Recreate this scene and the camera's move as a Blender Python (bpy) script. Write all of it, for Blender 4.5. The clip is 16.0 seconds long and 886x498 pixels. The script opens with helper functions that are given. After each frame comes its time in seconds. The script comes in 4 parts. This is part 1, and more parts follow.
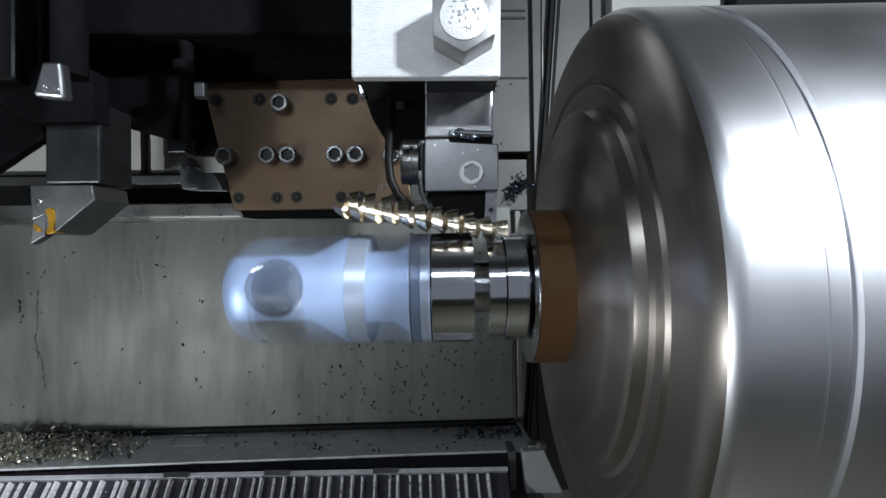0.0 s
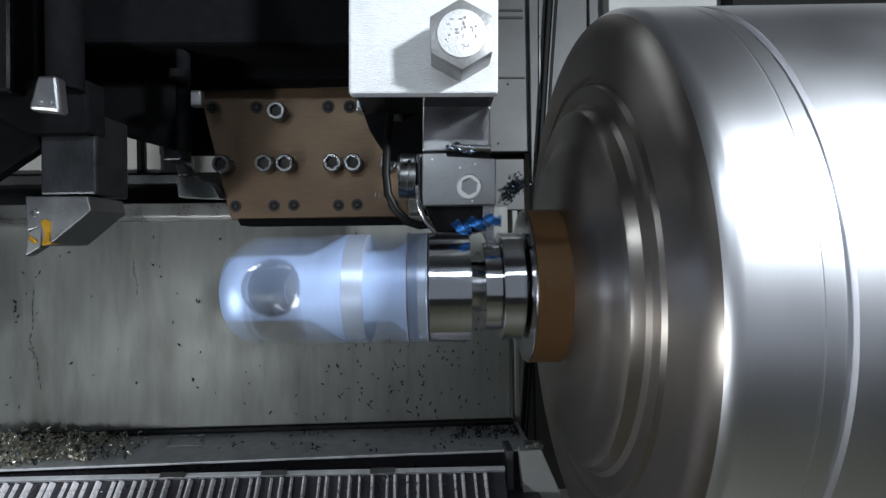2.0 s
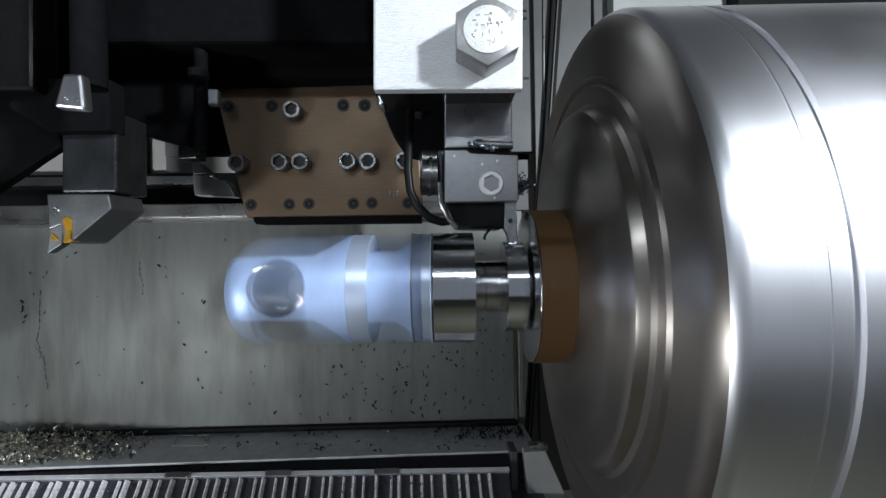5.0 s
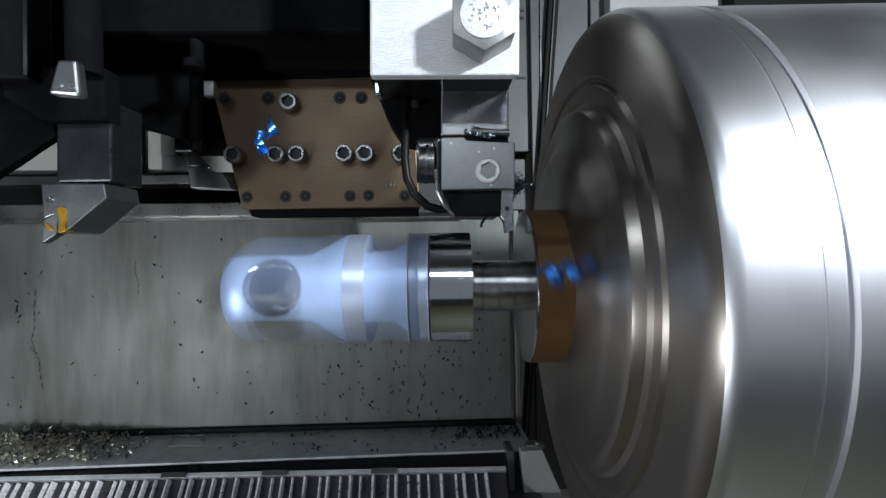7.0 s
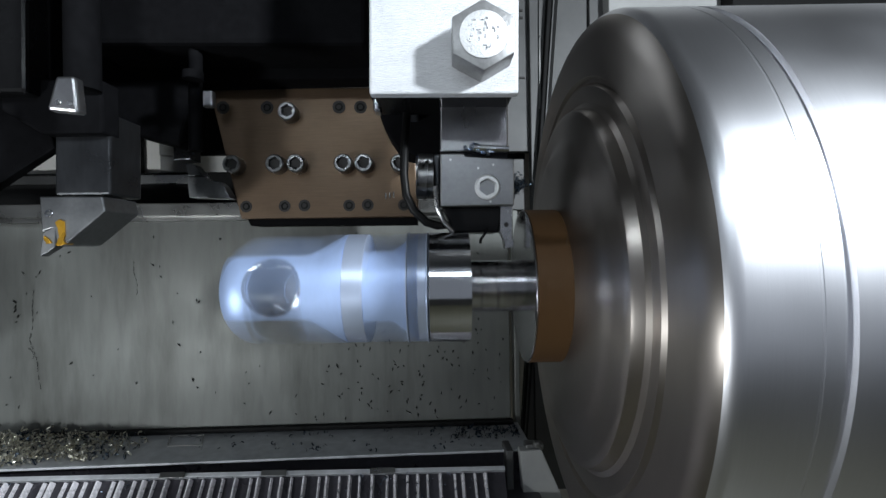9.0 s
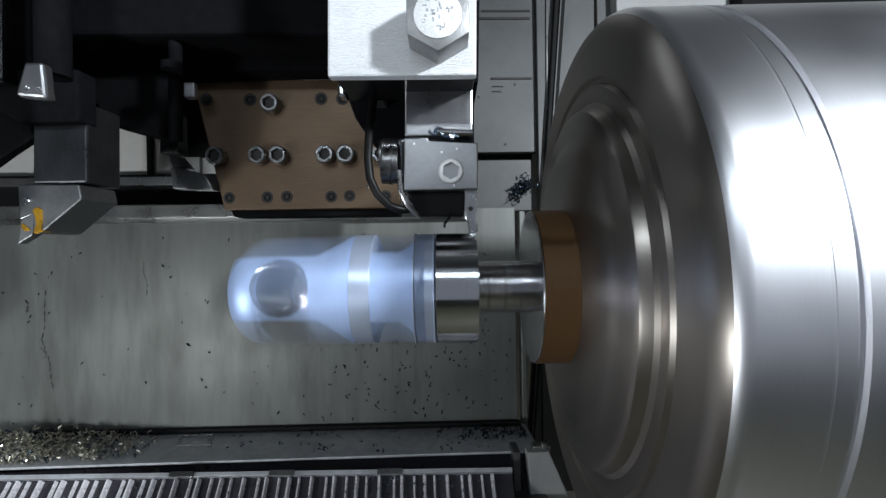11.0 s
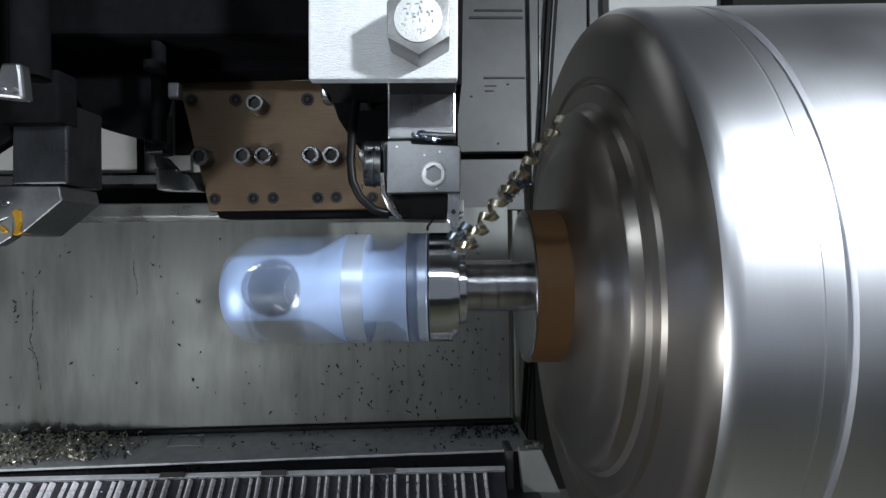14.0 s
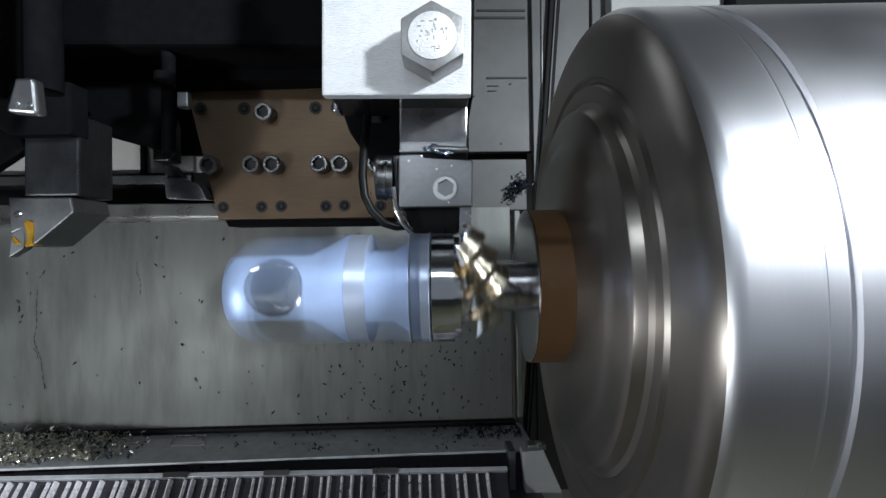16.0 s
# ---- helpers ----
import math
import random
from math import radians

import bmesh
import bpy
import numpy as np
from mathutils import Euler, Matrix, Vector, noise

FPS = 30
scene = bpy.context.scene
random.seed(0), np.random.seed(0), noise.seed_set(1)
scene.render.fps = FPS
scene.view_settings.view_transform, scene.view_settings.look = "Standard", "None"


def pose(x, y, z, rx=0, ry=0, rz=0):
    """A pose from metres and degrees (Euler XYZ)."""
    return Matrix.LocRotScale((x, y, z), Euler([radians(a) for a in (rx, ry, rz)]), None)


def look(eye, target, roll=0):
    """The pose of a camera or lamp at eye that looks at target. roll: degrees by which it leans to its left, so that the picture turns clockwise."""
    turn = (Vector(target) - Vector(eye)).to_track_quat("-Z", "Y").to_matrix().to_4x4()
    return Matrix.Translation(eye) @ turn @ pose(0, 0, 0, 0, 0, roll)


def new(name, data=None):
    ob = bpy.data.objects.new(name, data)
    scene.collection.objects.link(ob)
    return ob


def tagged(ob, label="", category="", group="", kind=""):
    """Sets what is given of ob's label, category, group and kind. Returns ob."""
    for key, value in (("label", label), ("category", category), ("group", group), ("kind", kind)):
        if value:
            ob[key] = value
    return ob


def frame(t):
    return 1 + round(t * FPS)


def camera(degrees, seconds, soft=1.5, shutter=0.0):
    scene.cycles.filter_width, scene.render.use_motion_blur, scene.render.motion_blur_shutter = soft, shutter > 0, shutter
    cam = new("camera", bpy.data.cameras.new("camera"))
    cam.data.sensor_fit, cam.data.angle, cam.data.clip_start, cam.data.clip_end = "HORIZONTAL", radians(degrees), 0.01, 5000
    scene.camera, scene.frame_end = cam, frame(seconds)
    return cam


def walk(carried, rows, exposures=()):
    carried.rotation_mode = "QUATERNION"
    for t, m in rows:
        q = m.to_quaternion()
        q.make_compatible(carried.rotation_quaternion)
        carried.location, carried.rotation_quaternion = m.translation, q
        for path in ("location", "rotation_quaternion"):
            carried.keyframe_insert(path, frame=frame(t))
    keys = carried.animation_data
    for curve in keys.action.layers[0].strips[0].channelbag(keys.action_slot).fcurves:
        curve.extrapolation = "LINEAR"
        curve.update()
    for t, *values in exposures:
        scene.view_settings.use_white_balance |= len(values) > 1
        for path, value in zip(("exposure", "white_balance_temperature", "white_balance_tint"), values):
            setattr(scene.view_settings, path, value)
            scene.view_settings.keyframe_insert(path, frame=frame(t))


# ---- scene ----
# A turning operation inside a lathe: spindle axis along x at y = 0, z = 0.
# ---- camera ----
EYE = Vector((0.0, -0.2, 0.016))
cam = camera(86.7, 16.0, soft=1.45, shutter=1.5)


def aim(pan, tilt=0.0, roll=0.0):
    """The camera's pose, turned by pan to its left, tilt up and roll, in degrees."""
    return Matrix.Translation(EYE) @ pose(0, 0, 0, 0, 0, pan) @ pose(0, 0, 0, 90 + tilt, 0, 0) @ pose(0, 0, 0, 0, 0, -0.9 + roll)


walk(cam, [(0.0, aim(0.33, 0.05)), (0.5, aim(0)), (1.0, aim(0)), (1.5, aim(0)), (2.0, aim(0)), (2.5, aim(0.42, 0.05)),
           (3.0, aim(1.03, 0.1)), (3.5, aim(1.28, 0.18)), (4.0, aim(0.68, 0.1)), (5.0, aim(0.5, 0.08)), (6.0, aim(0.85, 0.13)),
           (6.5, aim(0.66, 0.08)), (7.0, aim(0.12, 0.02)), (7.5, aim(0)), (8.0, aim(0)), (9.0, aim(0)), (9.5, aim(0)),
           (10.5, aim(0.5, 0.08)), (11.0, aim(0.85, 0.12)), (11.5, aim(0.62, 0.1)), (12.0, aim(0.13, 0.02)), (12.5, aim(0)),
           (13.0, aim(0)), (14.0, aim(0)), (15.0, aim(0)), (15.5, aim(0)), (16.0, aim(0.28, 0.03))])

# ---- light ----
world = bpy.data.worlds.new("world")
scene.world = world
world.use_nodes = True
world.node_tree.nodes["Background"].inputs[0].default_value = (0.61, 0.68, 0.80, 1)
world.node_tree.nodes["Background"].inputs[1].default_value = 0.25
scene.view_settings.exposure = 0.12


def area_lamp(name, eye, target, w, h, watts, colour):
    data = bpy.data.lights.new(name, "AREA")
    data.shape, data.size, data.size_y, data.energy, data.color = "RECTANGLE", w, h, watts, colour
    ob = new(name, data)
    ob.matrix_basis = look(eye, target)
    return ob


area_lamp("work_light", (0.46, -0.42, 0.29), (0.05, 0, 0.02), 0.05, 0.05, 7.4, (0.85, 0.93, 1.0))
area_lamp("light_bar", (-0.10, -0.48, 0.27), (-0.05, 0, 0.0), 0.44, 0.027, 0.58, (0.80, 0.91, 1.0))
area_lamp("low_work_light", (-0.43, -0.32, -0.140), (-0.14, 0.14, -0.03), 0.04, 0.04, 1.25, (0.90, 0.96, 1.0))

# ---- materials ----


def material(name, colour, rough=0.5, metal=0.0, grain=0.15, scale=40.0, bump=0.1, stretch=(1, 1, 1), stain=0.0, stain_colour=(0.02, 0.02, 0.02), aniso=0.0, rough_var=0.08, run=(1, 1, 1), spec=0.5, waves=0.0):
    """A surface with fine grain, broad unevenness, stains and relief."""
    m = bpy.data.materials.new(name)
    m.use_nodes = True
    nt = m.node_tree
    n, l = nt.nodes, nt.links
    b = n["Principled BSDF"]
    b.inputs["Metallic"].default_value = metal
    b.inputs["Specular IOR Level"].default_value = spec
    co = n.new("ShaderNodeTexCoord")
    mp = n.new("ShaderNodeMapping")
    mp.inputs["Scale"].default_value = stretch
    l.new(co.outputs["Object"], mp.inputs["Vector"])
    fine = n.new("ShaderNodeTexNoise")
    fine.inputs["Scale"].default_value = scale * 10
    fine.inputs["Detail"].default_value = 4
    l.new(mp.outputs[0], fine.inputs["Vector"])
    broad = n.new("ShaderNodeTexNoise")
    broad.inputs["Scale"].default_value = scale
    broad.inputs["Detail"].default_value = 5
    l.new(co.outputs["Object"], broad.inputs["Vector"])
    add = n.new("ShaderNodeMath")
    add.operation = "ADD"
    l.new(fine.outputs[0], add.inputs[0])
    l.new(broad.outputs[0], add.inputs[1])
    tone = n.new("ShaderNodeMapRange")
    tone.inputs["From Min"].default_value, tone.inputs["From Max"].default_value = 0.6, 1.4
    tone.inputs["To Min"].default_value, tone.inputs["To Max"].default_value = 1 - grain, 1 + grain
    l.new(add.outputs[0], tone.inputs["Value"])
    mul = n.new("ShaderNodeVectorMath")
    mul.operation = "SCALE"
    mul.inputs[0].default_value = colour
    l.new(tone.outputs[0], mul.inputs["Scale"])
    out = mul.outputs[0]
    if stain:
        sn = n.new("ShaderNodeTexNoise")
        sn.inputs["Scale"].default_value = scale * 0.35
        sn.inputs["Detail"].default_value = 6
        sn.inputs["Roughness"].default_value = 0.65
        rn = n.new("ShaderNodeMapping")
        rn.inputs["Scale"].default_value = run
        l.new(co.outputs["Object"], rn.inputs["Vector"])
        l.new(rn.outputs[0], sn.inputs["Vector"])
        rp = n.new("ShaderNodeMapRange")
        rp.inputs["From Min"].default_value, rp.inputs["From Max"].default_value = 0.48, 0.72
        rp.inputs["To Max"].default_value = stain
        l.new(sn.outputs[0], rp.inputs["Value"])
        mix = n.new("ShaderNodeMix")
        mix.data_type = "RGBA"
        l.new(rp.outputs[0], mix.inputs[0])
        l.new(out, mix.inputs[6])
        mix.inputs[7].default_value = (*stain_colour, 1)
        out = mix.outputs[2]
    l.new(out, b.inputs["Base Color"])
    rr = n.new("ShaderNodeMapRange")
    rr.inputs["From Min"].default_value, rr.inputs["From Max"].default_value = 0.3, 0.7
    rr.inputs["To Min"].default_value, rr.inputs["To Max"].default_value = max(0.03, rough - rough_var), min(1, rough + rough_var)
    l.new(broad.outputs[0], rr.inputs["Value"])
    l.new(rr.outputs[0], b.inputs["Roughness"])
    if aniso:
        b.inputs["Anisotropic"].default_value = aniso
        b.inputs["Anisotropic Rotation"].default_value = 0.25
        tn = n.new("ShaderNodeTangent")
        tn.direction_type, tn.axis = "RADIAL", "X"
        l.new(tn.outputs[0], b.inputs["Tangent"])
    if bump:
        bp = n.new("ShaderNodeBump")
        bp.inputs["Strength"].default_value = bump
        bp.inputs["Distance"].default_value = 0.0004
        l.new(fine.outputs[0], bp.inputs["Height"])
        l.new(bp.outputs[0], b.inputs["Normal"])
        if waves:
            wn = n.new("ShaderNodeTexNoise")
            wn.inputs["Scale"].default_value = 9
            wn.inputs["Detail"].default_value = 2
            wm = n.new("ShaderNodeMapping")
            wm.inputs["Scale"].default_value = (2.6, 1, 0.7)
            l.new(co.outputs["Object"], wm.inputs["Vector"])
            l.new(wm.outputs[0], wn.inputs["Vector"])
            wb = n.new("ShaderNodeBump")
            wb.inputs["Strength"].default_value = 1.0
            wb.inputs["Distance"].default_value = waves
            l.new(wn.outputs[0], wb.inputs["Height"])
            l.new(wb.outputs[0], bp.inputs["Normal"])
    return m


STEEL = material("turned steel", (0.70, 0.71, 0.73), 0.10, 1.0, 0.08, 60, 0.08, (30, 1, 1))
NECK = material("rough turned steel", (0.46, 0.46, 0.47), 0.14, 1.0, 0.12, 80, 0.2, (30, 1, 1))
# Blue of the reflected light is put into the next two steel colours.
SATIN = material("satin turned steel with painted blue tint", (0.55, 0.63, 0.80), 0.38, 0.65, 0.08, 60, 0.1, (30, 1, 1), aniso=0.5)
FLAT = material("milled steel flats with painted blue sheen", (0.49, 0.63, 0.94), 0.50, 0.6, 0.08, 60, 0.1)
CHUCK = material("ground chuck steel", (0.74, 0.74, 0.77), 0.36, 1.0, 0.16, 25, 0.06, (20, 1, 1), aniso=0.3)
# Face darker and warmer than the rim; brownish reflections are put into the colour.
CHUCK_FACE = material("chuck face steel with painted reflection tint", (0.36, 0.325, 0.295), 0.38, 1.0, 0.15, 30, 0.06, aniso=0.75)
JAW = material("brown oiled jaw metal", (0.105, 0.052, 0.017), 0.6, 0.2, 0.15, 50, 0.1)
BLOCK = material("ground clamp block steel", (0.70, 0.71, 0.73), 0.45, 0.12, 0.16, 60, 1.0, (1, 1, 6), 0.15, (0.5, 0.5, 0.5))
BLACK = material("black oxide turret steel", (0.0070, 0.0070, 0.0078), 0.65, 0.0, 0.3, 20, 0.08, spec=0.012)
BLACK_GLOSS = material("oiled black steel", (0.008, 0.008, 0.0085), 0.22, 0.0, 0.3, 20, 0.05, spec=0.14)
HOLDER = material("grey tool holder steel", (0.20, 0.205, 0.21), 0.36, 0.9, 0.15, 50, 0.15, stain=0.25)
# Shank steel darkened so that its colour holds the shadow under the turret.
HOLDER_DARK = material("dark tool shank steel with painted shade", (0.050, 0.052, 0.056), 0.32, 0.8, 0.25, 40, 0.15, (1, 1, 0.2), 0.4)
CLAMP = material("satin clamp steel", (0.35, 0.35, 0.36), 0.32, 0.95, 0.1, 60, 0.15, stain=0.15)
BOLT = material("worn bolt steel", (0.32, 0.32, 0.32), 0.42, 0.6, 0.15, 80, 0.3, stain=0.2)
BOLT_TOP = material("bright stamped bolt face", (0.80, 0.80, 0.80), 0.5, 0.5, 0.15, 120, 0.6, stain=0.35, stain_colour=(0.4, 0.4, 0.4))
BRASS = material("brown oiled plate metal", (0.140, 0.092, 0.056), 0.42, 0.5, 0.18, 25, 0.12, (0.3, 1, 8), 0.45, (0.055, 0.034, 0.020))
SCREW = material("socket screw steel", (0.23, 0.23, 0.23), 0.3, 1.0, 0.25, 80, 0.15)
# Near-black fill: the shade inside sockets and holes is put into its colour.
HOLE = material("near-black hole shade and rivet tone", (0.012, 0.010, 0.009), 0.6, 0.0, 0.2, 60, 0)
INSERT = material("yellow coated carbide", (0.45, 0.24, 0.02), 0.28, 0.6, 0.15, 120, 0.1)
CARBIDE = material("grey carbide", (0.45, 0.45, 0.46), 0.25, 1.0, 0.1, 120, 0.1)
PLATE = material("oily bed cover sheet steel", (0.155, 0.160, 0.150), 0.50, 0.40, 0.15, 14, 0.08, (1, 1, 0.15), 0.8, (0.068, 0.068, 0.061), run=(5, 1, 0.9), waves=0.0013)
TRAY = material("oily tray steel", (0.50, 0.51, 0.53), 0.36, 0.3, 0.25, 14, 0.15, stain=0.6, stain_colour=(0.03, 0.03, 0.03))
WALL = material("grey enclosure paint", (0.062, 0.062, 0.0615), 0.5, 0.0, 0.1, 12, 0.1, stain=0.3, stain_colour=(0.2, 0.2, 0.2))
PALE = material("pale grey guard paint", (0.36, 0.36, 0.35), 0.5, 0.0, 0.1, 12, 0.1, stain=0.3, stain_colour=(0.2, 0.2, 0.19))
CREAM = material("cream enclosure paint", (0.78, 0.76, 0.72), 0.5, 0.0, 0.05, 12, 0.05)
TRIM = material("bright rail steel", (0.28, 0.28, 0.272), 0.3, 0.9, 0.12, 30, 0.1, (0.1, 1, 1))
# Guard sheet steel, also the dark tone for painted shade under the ledge.
GUARD = material("oily guard steel and painted gap shade", (0.045, 0.042, 0.050), 0.30, 0.3, 0.35, 30, 0.2, stain=0.6, stain_colour=(0.03, 0.03, 0.035))
# Near-black for dark rubber parts and for shade painted as flat sheets.
SHADE = material("near-black rubber and painted shade", (0.012, 0.012, 0.012), 0.6, 0.0, 0.2, 30, 0.1, spec=0.1)
SLAT = material("scratched conveyor steel", (0.92, 0.89, 0.92), 0.24, 0.25, 0.35, 60, 0.4, stain=0.35, spec=0.8)
SUMP = material("sump steel toned for reflections", (0.085, 0.080, 0.052), 0.5, 0.0, 0.2, 10, 0.1, stain=0.4, stain_colour=(0.12, 0.11, 0.08))
CHIP = material("bright steel chips", (0.66, 0.63, 0.53), 0.28, 0.85, 0.3, 300, 0.1)
CHIP_DARK = material("dark blue steel chips", (0.035, 0.05, 0.07), 0.3, 0.8, 0.3, 300, 0.1)
CHIP_BLUE = material("heat blued steel chip", (0.05, 0.22, 0.65), 0.25, 0.9, 0.3, 300, 0.1)
CHIP_VIOLET = material("violet tempered steel chip", (0.13, 0.09, 0.55), 0.25, 0.9, 0.3, 300, 0.1)
CHIP_STEEL = material("bluish steel chips", (0.50, 0.58, 0.72), 0.22, 1.0, 0.3, 300, 0.1)
CHIP_GOLD = material("straw coloured steel chip", (0.72, 0.64, 0.50), 0.22, 1.0, 0.2, 300, 0.1)
SPECK = material("black swarf specks", (0.012, 0.012, 0.011), 0.4, 0.3, 0.3, 300, 0)
CABLE = material("black coolant hose", (0.006, 0.006, 0.006), 0.4, 0.0, 0.2, 60, 0.05, spec=0.15)

# ---- mesh helpers ----


def smooth(bm, angle=35):
    for f in bm.faces:
        f.smooth = True
    for e in bm.edges:
        if len(e.link_faces) == 2 and e.calc_face_angle(0) > radians(angle):
            e.smooth = False
    return bm


def box(lo, hi, bevel=0.0):
    bm = bmesh.new()
    a = [min(p, q) for p, q in zip(lo, hi)]
    b = [max(p, q) for p, q in zip(lo, hi)]
    v = [bm.verts.new((x, y, z)) for x in (a[0], b[0]) for y in (a[1], b[1]) for z in (a[2], b[2])]
    for f in ((0, 1, 3, 2), (4, 6, 7, 5), (0, 4, 5, 1), (2, 3, 7, 6), (0, 2, 6, 4), (1, 5, 7, 3)):
        bm.faces.new([v[i] for i in f])
    if bevel:
        bmesh.ops.bevel(bm, geom=bm.edges[:], offset=bevel, segments=2, profile=0.5, affect="EDGES")
    bmesh.ops.recalc_face_normals(bm, faces=bm.faces[:])
    return bm


def slab(p, q, thick, bevel=0.0):
    """A box between two corners of its front face, going back by thick."""
    return box(p, (q[0], p[1] + thick, q[2]), bevel)


def prism(outline, y0, y1, bevel=0.0):
    """An outline in x and z, drawn out along y."""
    bm = bmesh.new()
    a = [bm.verts.new((p[0], y0, p[-1])) for p in outline]
    b = [bm.verts.new((p[0], y1, p[-1])) for p in outline]
    k = len(a)
    bm.faces.new(a)
    bm.faces.new(b[::-1])
    for i in range(k):
        bm.faces.new((a[i], b[i], b[(i + 1) % k], a[(i + 1) % k]))
    if bevel:
        bmesh.ops.bevel(bm, geom=bm.edges[:], offset=bevel, segments=2, profile=0.5, affect="EDGES")
    bmesh.ops.recalc_face_normals(bm, faces=bm.faces[:])
    return bm


def turned(profile, seg=96):
    """A solid of revolution round the x axis from (x, radius) pairs; a radius of 0 closes it."""
    bm = bmesh.new()
    rings = []
    for x, r in profile:
        if r <= 0:
            rings.append([bm.verts.new((x, 0, 0))])
        else:
            rings.append([bm.verts.new((x, r * math.cos(2 * math.pi * i / seg), r * math.sin(2 * math.pi * i / seg))) for i in range(seg)])
    for a, b in zip(rings, rings[1:]):
        for i in range(seg):
            j = (i + 1) % seg
            f = [a[i % len(a)], a[j % len(a)], b[j % len(b)], b[i % len(b)]]
            f = list(dict.fromkeys(f))
            if len(f) > 2:
                bm.faces.new(f)
    bmesh.ops.recalc_face_normals(bm, faces=bm.faces[:])
    return smooth(bm, 20)


def peg(x, y, z, r, length, sides=24, r2=None, bevel=0.0, spin=0.0):
    """A round or many-sided peg along y, its front end at y."""
    bm = bmesh.new()
    bmesh.ops.create_cone(bm, cap_ends=True, segments=sides, radius1=r, radius2=r if r2 is None else r2, depth=length,
                          matrix=Matrix.Translation((x, y + length / 2, z)) @ Matrix.Rotation(radians(90), 4, "X") @ Matrix.Rotation(radians(spin), 4, "Z"))
    if bevel:
        bmesh.ops.bevel(bm, geom=[e for e in bm.edges if e.calc_face_angle(0) > 0.9], offset=bevel, segments=2, profile=0.5, affect="EDGES")
    return smooth(bm)


def socket_head(x, y, z, r, length, depth=0.004, spin=10):
    """A socket screw's head, open in front with a six-sided hole."""
    bm = bmesh.new()
    k = 24
    def ring(rad, yy, hexed=False):
        out = []
        for i in range(k):
            a = 2 * math.pi * i / k + radians(spin)
            rr = rad
            if hexed:
                rr = rad * math.cos(math.pi / 6) / math.cos((a - radians(spin)) % (math.pi / 3) - math.pi / 6)
            out.append(bm.verts.new((x + rr * math.cos(a), yy, z + rr * math.sin(a))))
        return out
    rows = [ring(r, y + length), ring(r, y + r * 0.15), ring(r * 0.88, y), ring(r * 0.70, y, True), ring(r * 0.66, y + depth, True)]
    for a, b in zip(rows, rows[1:]):
        for i in range(k):
            bm.faces.new((a[i], a[(i + 1) % k], b[(i + 1) % k], b[i]))
    bm.faces.new(rows[-1])
    bmesh.ops.recalc_face_normals(bm, faces=bm.faces[:])
    return smooth(bm, 30)


def tube(points, r, sides=8):
    """A bent round bar along points."""
    bm = bmesh.new()
    pts = [Vector(p) for p in points]
    rings = []
    for i, p in enumerate(pts):
        d = (pts[min(i + 1, len(pts) - 1)] - pts[max(i - 1, 0)]).normalized()
        s = d.orthogonal().normalized()
        if rings:
            s = (rings[-1][0].co - pts[i - 1])
            s = (s - d * s.dot(d)).normalized()
        t = d.cross(s)
        rings.append([bm.verts.new(p + r * (s * math.cos(2 * math.pi * j / sides) + t * math.sin(2 * math.pi * j / sides))) for j in range(sides)])
    for a, b in zip(rings, rings[1:]):
        for j in range(sides):
            bm.faces.new((a[j], a[(j + 1) % sides], b[(j + 1) % sides], b[j]))
    bm.faces.new(rings[0])
    bm.faces.new(rings[-1])
    bmesh.ops.recalc_face_normals(bm, faces=bm.faces[:])
    return smooth(bm)


def joined(*bms):
    out = bmesh.new()
    for b in bms:
        me = bpy.data.meshes.new("piece")
        b.to_mesh(me)
        b.free()
        out.from_mesh(me)
        bpy.data.meshes.remove(me)
    return out


def part(name, bm, mat, parent=None, label=""):
    me = bpy.data.meshes.new(name)
    bm.to_mesh(me)
    bm.free()
    me.materials.append(mat)
    ob = new(name, me)
    if parent is not None:
        ob.parent = parent
    return tagged(ob, label)


def thing(name, label, category, group="", kind="", at=(0, 0, 0)):
    ob = new(name)
    ob.empty_display_size = 0.02
    ob.location = at
    return tagged(ob, label, category, group, kind)


def setting(name, bm, mat, label, category):
    return tagged(part(name, bm, mat), label, category, kind="structure")


# ---- enclosure ----
BACK = Matrix.Translation((0, 0.22, 0)) @ pose(0, 0, 0, 0, 0, 2.2) @ Matrix.Translation((0, -0.22, 0))


def back(name, bm, mat, label, category):
    """A piece of the machine's rear, which stands a little askew to the spindle."""
    ob = setting(name, bm, mat, label, category)
    ob.matrix_basis = BACK
    return ob


setting("wall_back", box((-0.9, 0.46, -0.5), (0.9, 0.49, 0.7)), CREAM, "cream painted sheet metal enclosure wall", "wall")
setting("wall_left", box((-0.93, -0.75, -0.5), (-0.9, 0.49, 0.7)), WALL, "grey painted enclosure side wall", "wall")
setting("wall_right", box((0.9, -0.75, -0.5), (0.93, 0.49, 0.7)), WALL, "grey painted headstock side wall", "wall")
setting("wall_front", box((-0.93, -0.78, -0.5), (0.93, -0.75, -0.28)), WALL, "grey painted sill under the open door", "wall")
setting("ceiling", box((-0.93, -0.78, 0.7), (0.93, 0.49, 0.73)), WALL, "grey painted enclosure roof", "ceiling")
# Floor lies out of view; its olive tone only shapes reflections in the steel.
setting("floor", box((-0.93, -0.78, -0.53), (0.93, 0.49, -0.5)), SUMP, "unseen sump floor of the machine, toned for reflections", "floor")

back("bed_cover", slab((-0.5480, 0.2200, 0.0535), (0.0587, 0.2200, -0.1443), 0.012, 0.0008), PLATE, "oily grey sheet steel bed cover with stuck swarf", "bed cover")
back("cover_end", slab((0.0631, 0.2220, 0.0501), (0.0681, 0.2220, -0.1452), 0.012, 0.0008), PLATE, "grey end strip of the bed cover", "trim")
